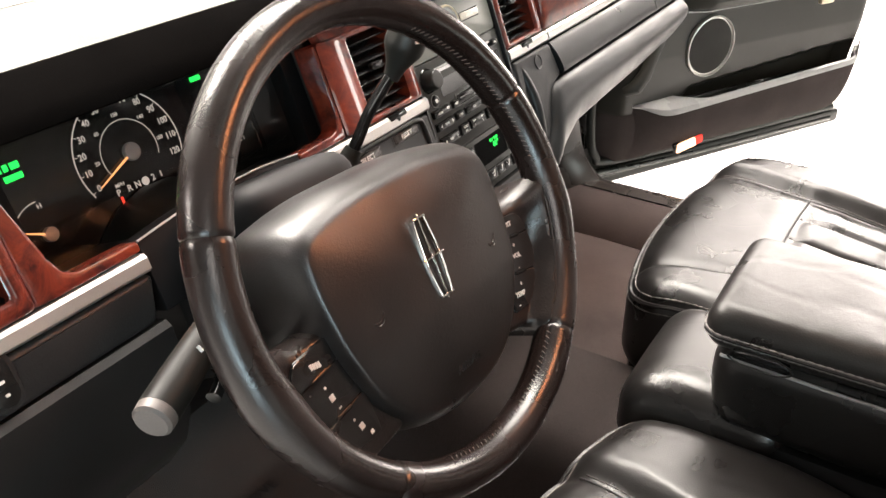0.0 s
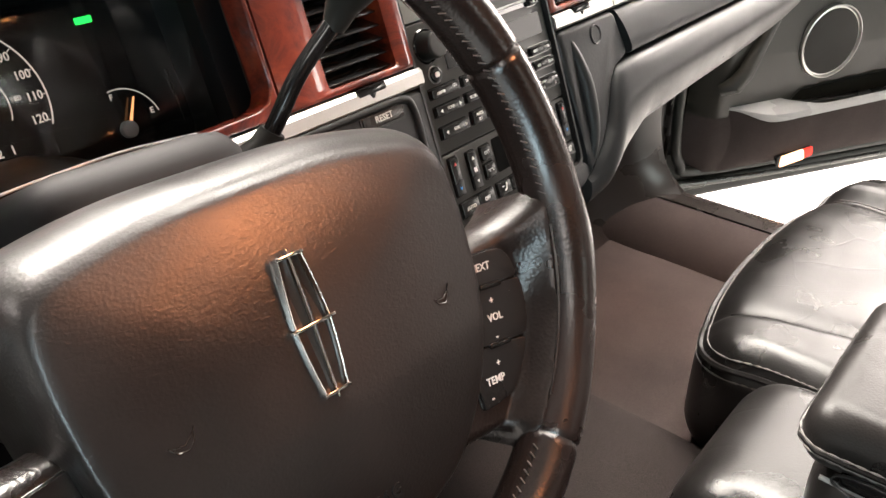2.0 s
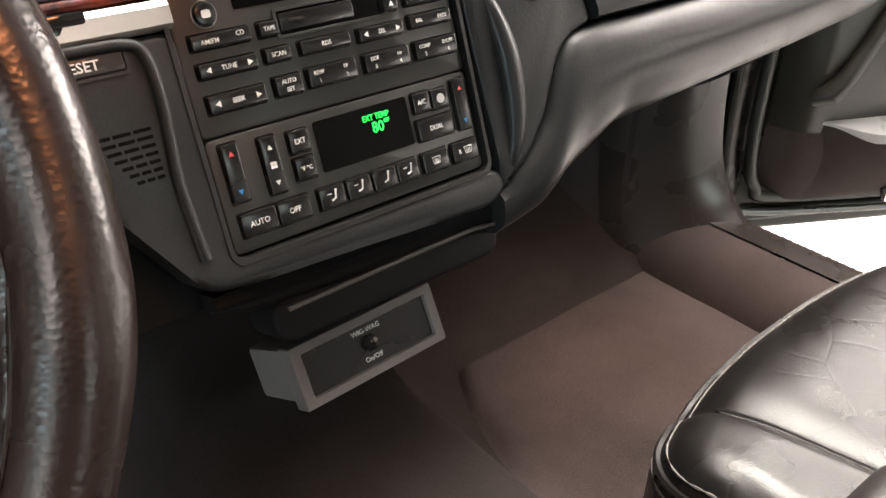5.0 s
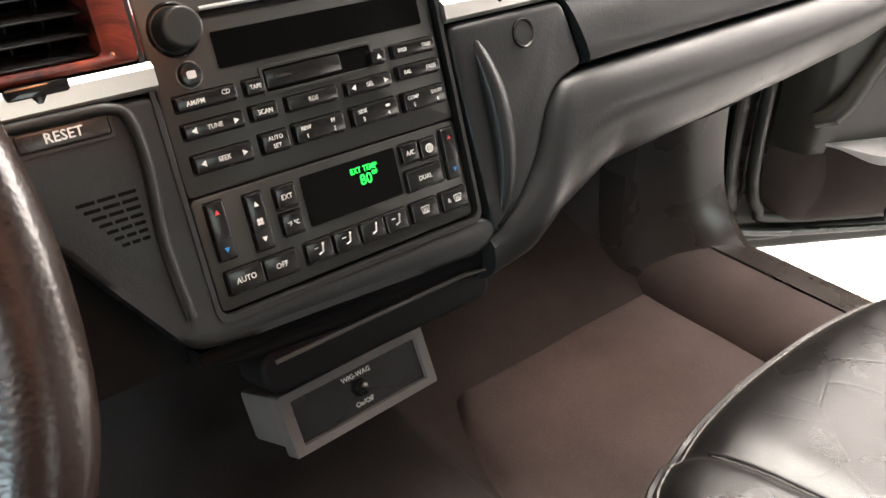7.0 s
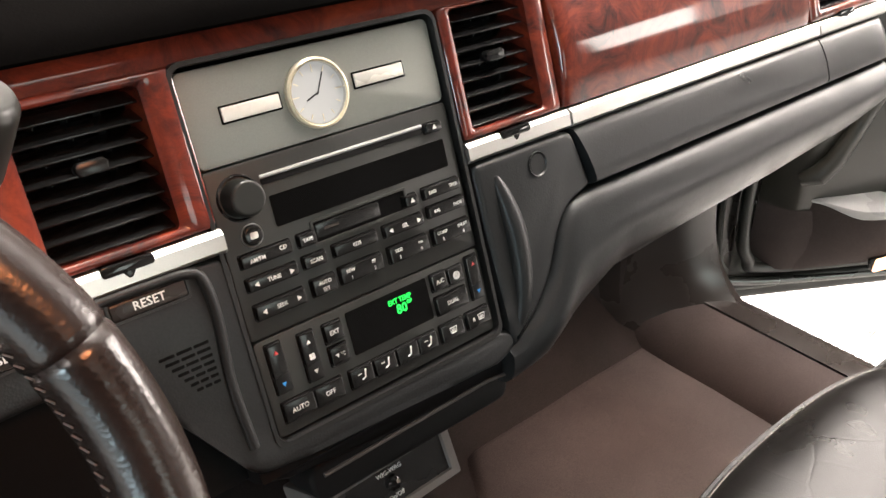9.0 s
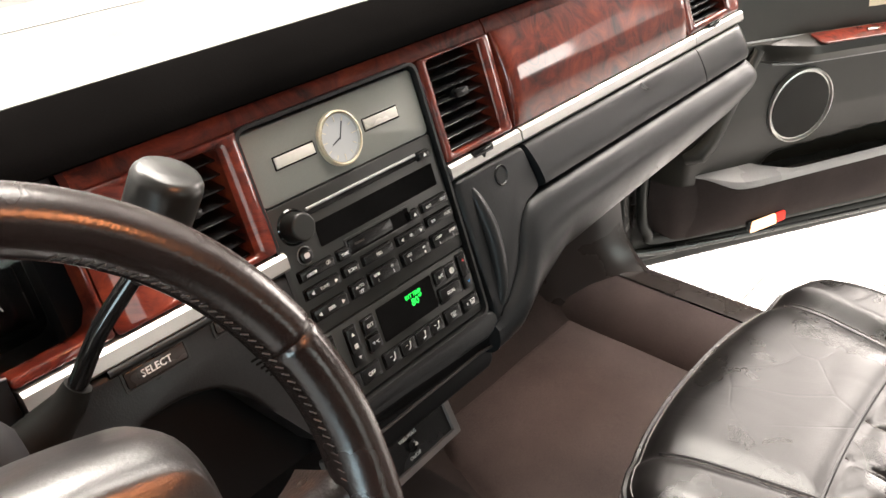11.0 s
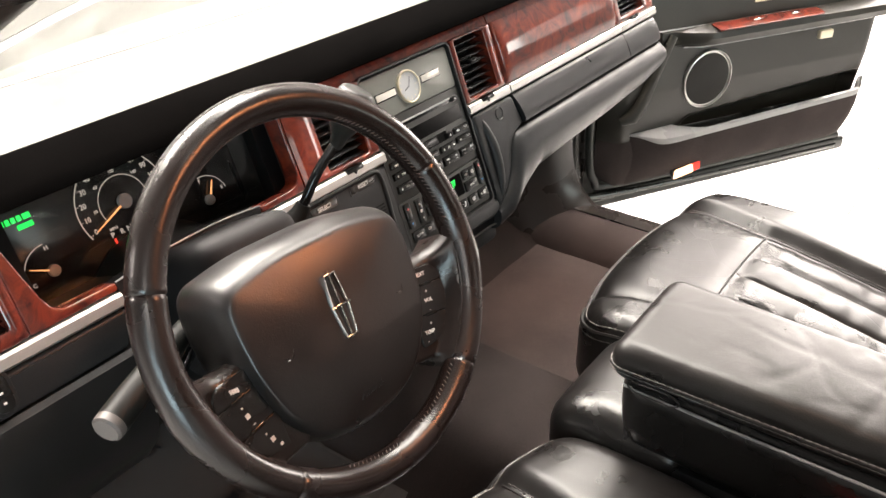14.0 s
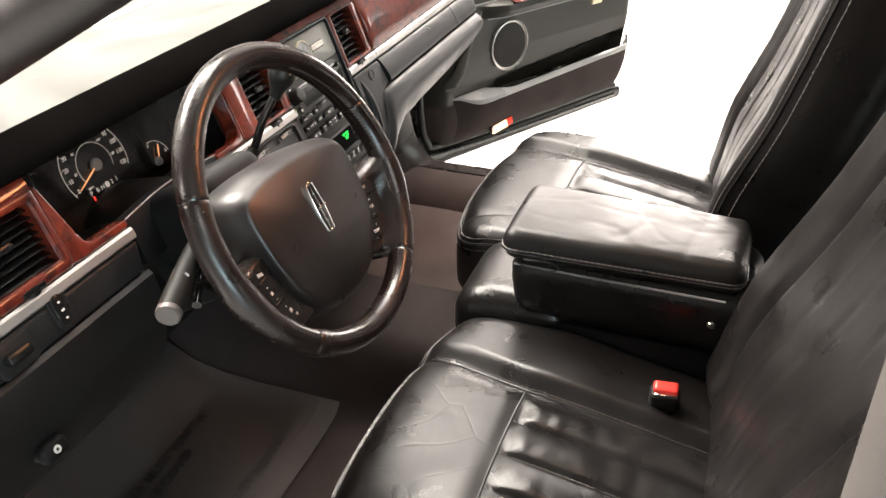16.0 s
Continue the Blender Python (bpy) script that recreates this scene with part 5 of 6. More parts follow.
def spoke_point(q, s):
    """A point of the leather spoke: q from its upper to its lower edge, s from the hub to the rim."""
    a = radians(-5.0 - 43.5 * q)
    tip = Vector((0.1640 * math.cos(a), 0.1640 * math.sin(a)))
    root = Vector((0.066, -0.0125 - 0.106 * q))
    p = root.lerp(tip, s)
    p.y -= 0.006 * math.sin(math.pi * s) * (1 - q)
    flare = max(0.0, (s - 0.72) / 0.28) ** 2
    p.y += 0.007 * flare * max(0, 1 - q / 0.3) ** 2 - 0.010 * flare * max(0, (q - 0.7) / 0.3) ** 2
    p.x -= 0.010 * flare * max(0, (q - 0.7) / 0.3) ** 2
    r = p.length
    near = min(0.1525, math.hypot(pod_edge(p.y), p.y)) - 0.001
    k = min(1.0, max(0.0, (r - near) / (0.1605 - near)))
    n = -0.0112 + 0.0195 * k ** 1.35 - 0.0030 * groove(r - 0.1622, 0.0012)
    e = max(0.0, 1 - min(q, 1 - q) / 0.075)
    return p.x, p.y, n - 0.017 * (1 - math.sqrt(max(0.0, 1 - e * e))) * (1 - 0.45 * flare)


def split(k, u):
    """Height of the k-th line across the pod at u."""
    v0, slope = ((-0.0236, -0.110), (-0.0408, -0.155), (-0.0714, -0.195), (-0.1048, -0.030))[k]
    return v0 + slope * (u - 0.085)


def mirrored(u, sg):
    return u if sg > 0 else 2 * HUB - 0.004 - u


for sg in (-1, 1):
    rows = []
    for q in np.linspace(0, 1, 44):
        line = [spoke_point(q, s) for s in np.linspace(0, 1, 60)]
        rows.append([(mirrored(x, sg), v, n) for x, v, n in line])
    first, last = rows[0], rows[-1]
    rows = [[(x, v - 0.004, -0.046) for x, v, n in first], [(x, v - 0.001, n - 0.010) for x, v, n in first]] + rows + [[(x, v + 0.001, n - 0.010) for x, v, n in last], [(x, v + 0.004, -0.046) for x, v, n in last]]
    part("spoke", from_grid(rows, close_u=True), GRAIN, sw, "grained leather spoke that flares into the rim").data.set_sharp_from_angle(angle=radians(80))
    part("spoke_seam", tube([(mirrored(0.1609 * math.cos(a), sg), 0.1609 * math.sin(a), 0.0082) for a in np.radians(np.linspace(-10, -43, 30))], 0.0008, 6), GRAIN, sw)
    outline = [(0.085, split(0, 0.085))] + POD_EDGE + [(0.085, split(3, 0.085))]
    podo = part("switch_pod", plate(round_poly([(mirrored(u, sg), v) for u, v in outline], 0.004, 4), -0.020, -0.0098, 0.0012, 3), GLOSS, sw, "black switch pod with white words" if sg > 0 else "black switch pod with white marks")
    for k in range(3):
        gap = 0.0007
        us = np.linspace(0.086, 0.136, 6)
        top = [(u, split(k, u) - gap) for u in us if u < pod_edge(split(k, u)) - 0.003]
        low = [(u, split(k + 1, u) + gap) for u in us if u < pod_edge(split(k + 1, u)) - 0.003]
        side = [(pod_edge(v) - 0.0012, v) for v in np.linspace(split(k, 0.134) - gap - 0.0005, split(k + 1, 0.132 if k < 2 else 0.112) + gap + 0.0005, 9)]
        part("button", plate(round_poly([(mirrored(u, sg), v) for u, v in top + side + low[::-1]], 0.0012, 2), -0.013, -0.0085, 0.0009), KEYCAP, podo)
    for k in (1, 2):
        u = 0.1165 if k == 1 else 0.1100
        part("finger_ridge", plate(round_rect(0.0165, 0.0034, 0.0016, 4), 0, 0.0022, 0.0012), BUTTON, podo, m=pose(mirrored(u, sg), split(k, u), -0.0092, 0, 0, -9.5 * sg))
        for du, dv in ((-0.012, 0.004), (0.0125, -0.0075)):
            part("rivet_dot", disc(0.0008, 0, 0.0003, 10, 0), TRIM, podo, m=flat(mirrored(u + du, sg), split(k, u) + dv, -0.0086))
    if sg > 0:
        for word, u, v, size in (("NEXT", 0.1133, -0.0347, 0.0058), ("+", 0.1140, -0.0535, 0.0055), ("VOL", 0.1128, -0.0624, 0.0058), ("-", 0.1100, -0.0722, 0.0065), ("+", 0.1045, -0.0852, 0.0055), ("TEMP", 0.0990, -0.0924, 0.0058), ("-", 0.0930, -0.1000, 0.0065)):
            lettering(word, size, PALE, podo, flat(u, v, -0.0083, -8))
    else:
        for q in range(4):
            part("mark_bar", box(0.0019, 0.0042, 0.0003, 0), PALE, podo, smooth=False, m=flat(mirrored(0.1185 - 0.0023 * q, sg) - 0.001, -0.0375 - 0.0004 * q, -0.0083, 8))
        for u, v, w, h in ((0.1160, -0.0545, 0.0018, 0.0018), (0.1140, -0.0630, 0.0042, 0.0046), (0.1110, -0.0718, 0.0026, 0.0012), (0.1050, -0.0850, 0.0018, 0.0018), (0.1010, -0.0920, 0.0042, 0.0046), (0.0950, -0.1000, 0.0032, 0.0030)):
            part("mark_bar", box(w, h, 0.0003, 0), PALE, podo, smooth=False, m=flat(mirrored(u, sg), v, -0.0083, 12))

# ---- steering column, levers ----
col = thing("steering_column", "black plastic steering column shroud behind the wheel", "steering column", WHEEL)
part("upper_shroud", soft_box(0.130, 0.080, 0.150, 0.022, 0.012, lambda p: Vector((p.x * (1 - 0.15 * p.z / 0.15), p.y + 0.028 + (0.012 if p.y > 0 else 0), p.z - 0.160))), SHROUD, col)
part("lower_shroud", soft_box(0.124, 0.070, 0.160, 0.022, 0.012, lambda p: Vector((p.x, p.y - 0.026, p.z - 0.160))), SHROUD, col)
part("collar", lathe([(0.045, -0.095), (0.048, -0.080), (0.044, -0.062), (0.020, -0.055)], 32), BLACK, col)
part("boot", tube([Vector((0.0, 0.0, -0.20)), Vector((0, 0.01, -0.30))], [0.085, 0.10], 20), BLACK, col)

shift = thing("gear_lever", "black column gear lever with a dark flared knob", "gear lever")
lp = [Vector(p) for p in ((0.535, 0.440, 0.893), (0.556, 0.437, 0.905), (0.567, 0.432, 0.922), (0.584, 0.427, 0.950), (0.609, 0.4185, 0.980))]
part("lever", tube(flowing(lp, 5), 0.0056, 14), GLOSS, shift)
ka, kb = Vector((0.6075, 0.4195, 0.974)), Vector((0.6300, 0.4020, 1.0365))
knob_prof = ((0.0, 0.0068), (0.06, 0.0078), (0.20, 0.0100), (0.34, 0.0150), (0.42, 0.0178), (0.50, 0.0188), (0.72, 0.0192), (0.90, 0.0194), (0.945, 0.0188), (0.985, 0.0168), (1.0, 0.0150))
gear_knob = part("knob", tube([ka.lerp(kb, t) for t, r in knob_prof], [r for t, r in knob_prof], 28), KNOB, shift, "dark grey plastic barrel knob with a chamfered top")
gear_knob.data.set_sharp_from_angle(angle=radians(42))
part("knob_mark", box(0.006, 0.0005, 0.005, 0), PALE, gear_knob, smooth=False, m=pose(0.6125, 0.3925, 1.012, -14, 0, -20))
part("boot", tube([(0.525, 0.443, 0.886), (0.548, 0.439, 0.898), (0.560, 0.436, 0.908), (0.566, 0.4335, 0.918)], [0.016, 0.0135, 0.0100, 0.0080], 14), STALK, shift)

stalk = thing("signal_stalk", "grey plastic multifunction stalk with a round end cap", "stalk")
sp = [Vector(p) for p in ((0.40, 0.402, 0.890), (0.350, 0.388, 0.886), (0.315, 0.376, 0.882), (0.278, 0.3625, 0.8775), (0.254, 0.354, 0.8745))]
part("arm", tube(sp, [0.010, 0.0115, 0.0130, 0.0142, 0.0142], 18), STALK, stalk)
sd = (sp[-1] - sp[-2]).normalized()
part("end_cap", tube([sp[-1], sp[-1] + sd * 0.007, sp[-1] + sd * 0.009], [0.0140, 0.0136, 0.0115], 18), BOXGREY, stalk, "grey round end cap")
part("wiper_mark", box(0.0005, 0.010, 0.010, 0), PALE, stalk, smooth=False, m=pose(0.300, 0.362, 0.8905, 40, 20, 20)).scale = (1, 0.5, 0.5)
part("tilt_lever", tube([(0.36, 0.385, 0.868), (0.325, 0.368, 0.858), (0.300, 0.356, 0.852)], [0.006, 0.005, 0.0055], 12), GLOSS, stalk)
# ---- seats ----
def wrinkle(p, amount=1.0, seed=0.0):
    """Creases of sat-on hide: slow waves and a few soft folds."""
    q = Vector((p.x * 9 + seed, p.y * 9, p.z * 5))
    bend = Vector((noise.noise(q * 0.6), noise.noise(q * 0.6 + Vector((5, 2, 8))), 0)) * 0.8
    a = noise.noise(q * 0.8)
    fold = noise.noise(Vector((q.x * 0.55, q.y * 1.7, 2.0)) + bend)
    tick = noise.noise(Vector((q.x * 1.9, q.y * 0.7, 6.0)) + bend)
    return amount * (0.0007 * a - 0.00045 * math.exp(-(fold / 0.10) ** 2) - 0.0003 * math.exp(-(tick / 0.10) ** 2))


def beaded(path, r=0.0009):
    """A row of thread stitches along a line."""
    return tube(path, [r if k % 3 < 2 else 0.25 * r for k in range(len(path))], 5)


def seat(name, x0, x1, front, top, half, label, seed, back_y, lean):
    st = thing(name, label, "car seat", group="front seats")
    w, cx = x1 - x0, (x0 + x1) / 2
    LEN, FRONTSEAM = 0.58, 0.093

    def seam_x(y):
        return half + 0.20 * max(0.0, y - FRONTSEAM)

    def cush(p):
        ax, y, u = abs(p.x), p.y, p.x / (w / 2)
        q = Vector(p)
        up = max(0.0, min(1.0, p.z / 0.06))
        if p.z > 0:
            d = max(0.0, 0.10 - y)
            q.z -= up * 0.20 * d * d / (d + 0.06)
            out = ax - seam_x(y)
            inside = ramp(half - ax, 0.012) * ramp(FRONTSEAM - y, 0.012)
            q.z += up * (0.004 * math.cos(1.3 * u) + 0.014 * ramp(out, 0.032) - 0.006 * inside)
            lift = 0.0
            if ax < half:
                cell = (p.x + half) / (half / 2)
                lift = 0.0056 * abs(math.sin(math.pi * cell)) ** 0.42 * inside * (0.55 + 0.45 * ramp(FRONTSEAM - y, 0.035))
                lift += inside * 0.0026 * noise.noise(Vector((p.x * 17 + 0.25 * y, y * 40, seed))) * abs(math.sin(math.pi * cell)) ** 0.5
            near = math.exp(-abs(y - FRONTSEAM) / 0.035) if ax < half + 0.02 else 0.0
            lift += 0.0005 * near * noise.noise(Vector((p.x * 25, y * 6, seed + 3)))
            pinch = 0.0014 * groove(out, 0.0080) + 0.0044 * groove(out, 0.020)
            if ax < half + 0.004:
                pinch = max(pinch, 0.0014 * groove(y - FRONTSEAM, 0.0080) + 0.0040 * groove(y - FRONTSEAM, 0.018))
                if y < FRONTSEAM:
                    for k in (1, 2, 3):
                        pinch = max(pinch, 0.0030 * groove(p.x + half - half * k / 2, 0.0045))
            q.z += up * (lift - pinch)
        q.z += wrinkle(q, 0.6 * up, seed)
        q.y -= 0.050 * abs(u) ** 2.4 * min(1, max(0, (y + 0.05) / 0.25))
        if y > 0.20:
            q.z -= 0.020 * ((y - 0.20) / 0.09) ** 2 * up
        return q

    place = pose(cx, front - LEN / 2, top - 0.087)
    part("cushion", soft_box(w, LEN, 0.150, 0.042, 0.0043, cush), SEAT, st, "creased black leather cushion with stitched flutes", m=place)
    R, HW, HL = 0.042, w / 2, LEN / 2

    def edge(lift, ang, step=0.02):
        """A line along the rounded upper edge of the cushion, from one side round the front to the other."""
        o, z = (R + lift) * math.cos(ang), 0.075 - R + (R + lift) * math.sin(ang)
        n1, n2 = int((2 * HL - R - 0.05) / step), int((w - 2 * R) / step)
        plan = [Vector((-HW + R - o, y, z)) for y in np.linspace(-HL + 0.05, HL - R, n1)]
        plan += [Vector((-HW + R - o * math.cos(b), HL - R + o * math.sin(b), z)) for b in np.linspace(0.2, 1.4, 6)]
        plan += [Vector((x, HL - R + o, z)) for x in np.linspace(-HW + R, HW - R, n2)]
        plan += [Vector((HW - R + o * math.sin(b), HL - R + o * math.cos(b), z)) for b in np.linspace(0.2, 1.4, 6)]
        plan += [Vector((HW - R + o, y, z)) for y in np.linspace(HL - R, -HL + 0.05, n1)]
        return [place @ cush(p) for p in plan]

    part("piping", tube(edge(0.0008, radians(28)), 0.0034, 6), SEAT, st)
    for ang in (42, 15):
        part("stitch_line", beaded(edge(0.0006, radians(ang), 0.0032), 0.0011), STITCH, st)

    def on_top(x, y, lift=0.0005):
        return place @ (cush(Vector((x, y, 0.075))) + Vector((0, 0, lift)))

    for k in (1, 2, 3):
        part("flute_stitching", beaded([on_top(-half + half * k / 2, y) for y in np.arange(FRONTSEAM - 0.004, -HL + 0.03, -0.0030)], 0.0010), STITCH, st)
    for sg in (-1, 1):
        run = [on_top(sg * seam_x(y), y, -0.0006) for y in np.arange(HL - 0.030, -HL + 0.06, -0.006)]
        part("side_seam", tube(run, 0.0021, 6), BLACK, st)
        part("seam_stitching", beaded([on_top(sg * (seam_x(y) + 0.0055), y) for y in np.arange(HL - 0.034, -HL + 0.06, -0.0030)], 0.0009), RIMTHREAD, st)
    part("front_seam", tube([on_top(x, FRONTSEAM, -0.0006) for x in np.linspace(-half, half, 40)], 0.0021, 6), BLACK, st)
    part("seat_base", soft_box(w * 0.93, 0.50, 0.17, 0.03, 0.03), BLACK, st, m=pose(cx, front - LEN / 2 - 0.005, top - 0.195))
    for sg in (-1, 1):
        part("slide_rail", box(0.03, 0.50, 0.034, 0.004), BLACK, st, m=pose(cx + sg * 0.18, front - LEN / 2, 0.346))

    def back(p):
        u, z = p.x / (w / 2), p.z
        q = Vector(p)
        f = ramp(p.y, 0.05)
        if p.y > 0:
            q.y += f * (0.036 * abs(u) ** 3 + 0.016 * groove(z + 0.16, 0.12))
            if abs(u) < 0.60:
                for k in range(5):
                    d = (u + 0.60 - 1.2 * k / 4) * w / 2
                    q.y -= 0.0020 * groove(d, 0.006) * min(1, max(0, (0.17 - z) / 0.02))
                q.y -= 0.006 * groove(z - 0.175, 0.008)
            q.y -= f * 0.012 * groove((abs(u) - 0.62 - 0.10 * max(0, -z)) * w / 2, 0.009)
            q.y += f * wrinkle(Vector((p.x, p.z, 0)), 1.2, seed + 4)
        q.x *= 1 - 0.13 * max(0, z / 0.33) ** 2 - 0.05 * max(0, -z / 0.33)
        return q

    rest = pose(cx, back_y, 0.855, lean)
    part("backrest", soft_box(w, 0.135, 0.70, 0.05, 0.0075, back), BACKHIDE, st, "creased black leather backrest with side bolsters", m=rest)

    def rest_edge(sg, ang, lift, step):
        o, q = (0.05 + lift) * math.cos(ang), (0.05 + lift) * math.sin(ang)
        return [rest @ back(Vector((sg * (w / 2 - 0.05 + o), 0.0175 + q, z))) for z in np.arange(-0.29, 0.29, step)]

    for sg in (-1, 1):
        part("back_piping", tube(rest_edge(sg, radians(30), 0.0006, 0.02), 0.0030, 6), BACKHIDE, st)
        for ang in (40, 19):
            part("back_stitching", beaded(rest_edge(sg, radians(ang), 0.0006, 0.0034), 0.0010), STITCH, st)
    part("headrest", soft_box(0.27, 0.10, 0.17, 0.045, 0.015), SEAT, st, m=pose(cx, back_y - 0.16, 1.29, 17))
    for sg in (-1, 1):
        part("headrest_post", tube([(cx + sg * 0.07, back_y - 0.12, 1.16), (cx + sg * 0.07, back_y - 0.15, 1.25)], 0.006, 8), CHROME, st)
    part("side_cover", soft_box(0.03, 0.45, 0.09, 0.014, 0.03), BLACK, st, m=pose(x0 + 0.012 if name == "driver_seat" else x1 - 0.012, front - LEN / 2, 0.43))
    return st


seat("passenger_seat", 0.965, 1.508, 0.335, 0.602, 0.142, "black leather passenger seat with stitched flutes beside the open door", 1.3, -0.297, 15)
seat("driver_seat", 0.175, 0.770, 0.252, 0.585, 0.131, "creased black leather driver seat with stitched flutes", 5.1, -0.378, 19)

# ---- centre cushion, armrest, buckle ----
mid = thing("centre_cushion", "small black leather centre cushion between the front seats", "cushion")
part("pad", soft_box(0.206, 0.20, 0.10, 0.035, 0.010, lambda p: Vector((p.x, p.y, p.z + 0.010 * math.cos(p.x * 9) + wrinkle(p, 0.5, 9) - 0.02 * max(0, (p.y - 0.02) / 0.08) ** 2))), SEAT, mid, m=pose(0.857, 0.125, 0.562))
part("seam", tube([(0.757, 0.19, 0.588), (0.80, 0.212, 0.592), (0.90, 0.212, 0.592), (0.963, 0.19, 0.588)], 0.0024, 6), SEAT, mid)
part("support", box(0.190, 0.42, 0.19, 0.01), SHROUD, mid, m=pose(0.853, -0.03, 0.495))

arm = thing("armrest_console", "folding black leather armrest console with a padded lid", "armrest")
part("body", soft_box(0.172, 0.375, 0.118, 0.030, 0.012, lambda p: Vector((p.x * (1 + 0.05 * p.z / 0.06), p.y + 0.35 * max(0, -p.z) * (1 if p.y < 0 else -0.5 * (p.y > 0.1)), p.z))), SEAT, arm, "black vinyl console body", m=pose(0.8365, -0.062, 0.645, 0.5))


def lid_taper(y):
    """The lid narrows a little to the rear."""
    return 1.0 - 0.12 * min(1.0, max(0.0, (0.16 - y) / 0.34))


def lid(p):
    q = Vector(p)
    if p.z > 0:
        q.z += 0.006 * math.cos(p.x * 12) + wrinkle(p, 2.6 * min(1, max(0, (0.11 - p.y) / 0.1)), 15)
    q.x *= lid_taper(p.y)
    return q


part("lid", soft_box(0.190, 0.358, 0.048, 0.022, 0.0055, lid), LIDHIDE, arm, "padded creased leather lid", m=pose(0.8345, -0.0425, 0.7215, 0.5))
lid_edge = [(x * lid_taper(y), y) for x, y in evenly([Vector(c) for c in round_rect(0.1925, 0.3605, 0.023, 8)], 360)]
for dz, r_out in ((0.0065, 0.0009), (0.0005, 0.0010)):
    part("lid_stitching", tube([(x, y, 0) for x, y in lid_edge], [r_out if k % 3 < 2 else 0.3 * r_out for k in range(360)], 5, True), STITCH, arm, m=pose(0.8345, -0.0425, 0.7150 + dz, 0.5))
part("lid_piping", tube([(x, y, 0) for x, y in lid_edge[::6]], 0.0022, 8, True), SEAT, arm, m=pose(0.8345, -0.0425, 0.7185, 0.5))
part("latch", box(0.006, 0.056, 0.014, 0.003), GLOSS, arm, m=pose(0.7450, 0.075, 0.7035, 0.5))
part("latch_ring", tube([(0, 0.032 * math.cos(a), 0.010 * math.sin(a)) for a in np.linspace(0, 2 * math.pi, 20, endpoint=False)], 0.0012, 6, True), BLACK, arm, m=pose(0.7395, 0.075, 0.7035, 0.5))
part("trim_line", tube([(0.7475, 0.115, 0.6935), (0.746, 0.0, 0.6925), (0.747, -0.20, 0.6915)], 0.0018, 6), GREYTRIM, arm)
hinge = part("hinge_bolt", lathe([(0.0065, 0), (0.0065, 0.004), (0.004, 0.006), (0.0008, 0.006)], 16), CHROME, arm, m=pose(0.747, -0.186, 0.650, 0, -90, 0))

buck = thing("belt_buckle", "black seat belt buckle with a red release button", "belt buckle", pose(0.660, -0.140, 0.562, 14, 0, -84) @ Matrix.Diagonal((0.84, 0.84, 0.9, 1)))
part("shell", soft_box(0.052, 0.034, 0.070, 0.010, 0.006), BLACK, buck, m=pose(0, 0, -0.006))
part("release_button", soft_box(0.042, 0.024, 0.014, 0.005, 0.004), REDPLASTIC, buck, "red release button", m=pose(0, 0.001, 0.0315))
part("slot_plate", box(0.040, 0.004, 0.010, 0.001), CHROME, buck, m=pose(0, -0.0155, 0.030))
part("belt_strap", box(0.038, 0.006, 0.08, 0.002), RUBBER, buck, m=pose(0, 0, -0.055))

# ---- passenger door, swung open ----
DOOR = Matrix.Translation((1.655, 0.722, 0)) @ Matrix.Rotation(radians(-29), 4, "Z")
# d along the door from its hinge, e out of the trim towards the cabin is -y here
door = thing("passenger_door", "open black leather-trimmed passenger door with speaker and lit lamp", "car door", DOOR)


part("outer_skin", from_grid([[(d, 0.165, 0.30 + 0.75 * q) for q in np.linspace(0, 1, 8)] for d in np.linspace(0.02, 1.03, 10)]), PAINT, door)
part("inner_frame", box(1.02, 0.135, 0.042, 0.012, 3, at=(0.530, 0.092, 0.313)), RUBBER, door, "black sealed lower door edge")
part("front_frame", box(0.10, 0.110, 0.70, 0.018, 3, at=(0.070, 0.105, 0.66)), PAINT, door)
part("rear_frame", box(0.03, 0.12, 0.30, 0.012, 3, at=(1.015, 0.100, 0.46)), PAINT, door)
part("weather_seal", tube(flowing([(0.135, 0.034, 0.98), (0.130, 0.034, 0.60), (0.135, 0.034, 0.44), (0.155, 0.034, 0.375), (0.21, 0.034, 0.350), (0.60, 0.030, 0.346), (1.0, 0.030, 0.346)]), 0.011, 10), RUBBER, door)
part("weather_seal", tube(flowing([(0.095, 0.045, 0.98), (0.090, 0.045, 0.58), (0.098, 0.045, 0.42), (0.125, 0.045, 0.345), (0.19, 0.040, 0.328), (1.0, 0.030, 0.326)]), 0.007, 8), RUBBER, door)
for off, rad in ((0.055, 0.009), (0.022, 0.006)):
    part("edge_ridge", tube(flowing([(off, 0.030, 0.98), (off - 0.004, 0.030, 0.62), (off + 0.004, 0.030, 0.44), (off + 0.026, 0.030, 0.368), (off + 0.075, 0.030, 0.334 - 0.4 * (0.06 - off)), (0.40, 0.030, 0.318), (1.0, 0.030, 0.312)]), rad, 10), PAINT, door, "glossy black pressed ridge on the door edge")
part("hinge_recess", box(0.05, 0.05, 0.60, 0.012, 3, at=(0.115, 0.075, 0.64)), TRIM, door)


def rear(d, z):
    """The trim's rear edge leans back as it rises."""
    return d + max(0.0, (d - 0.80) / 0.205) ** 1.5 * (0.018 + 0.13 * max(0.0, z - 0.46))


def swell(d):
    """How the trim comes out of the frame behind the hinge and fades at the rear."""
    return math.sin(0.5 * math.pi * min(1, max(0, (d - 0.165) / 0.055))) * (1 - max(0, (d - 0.97) / 0.04) ** 2)


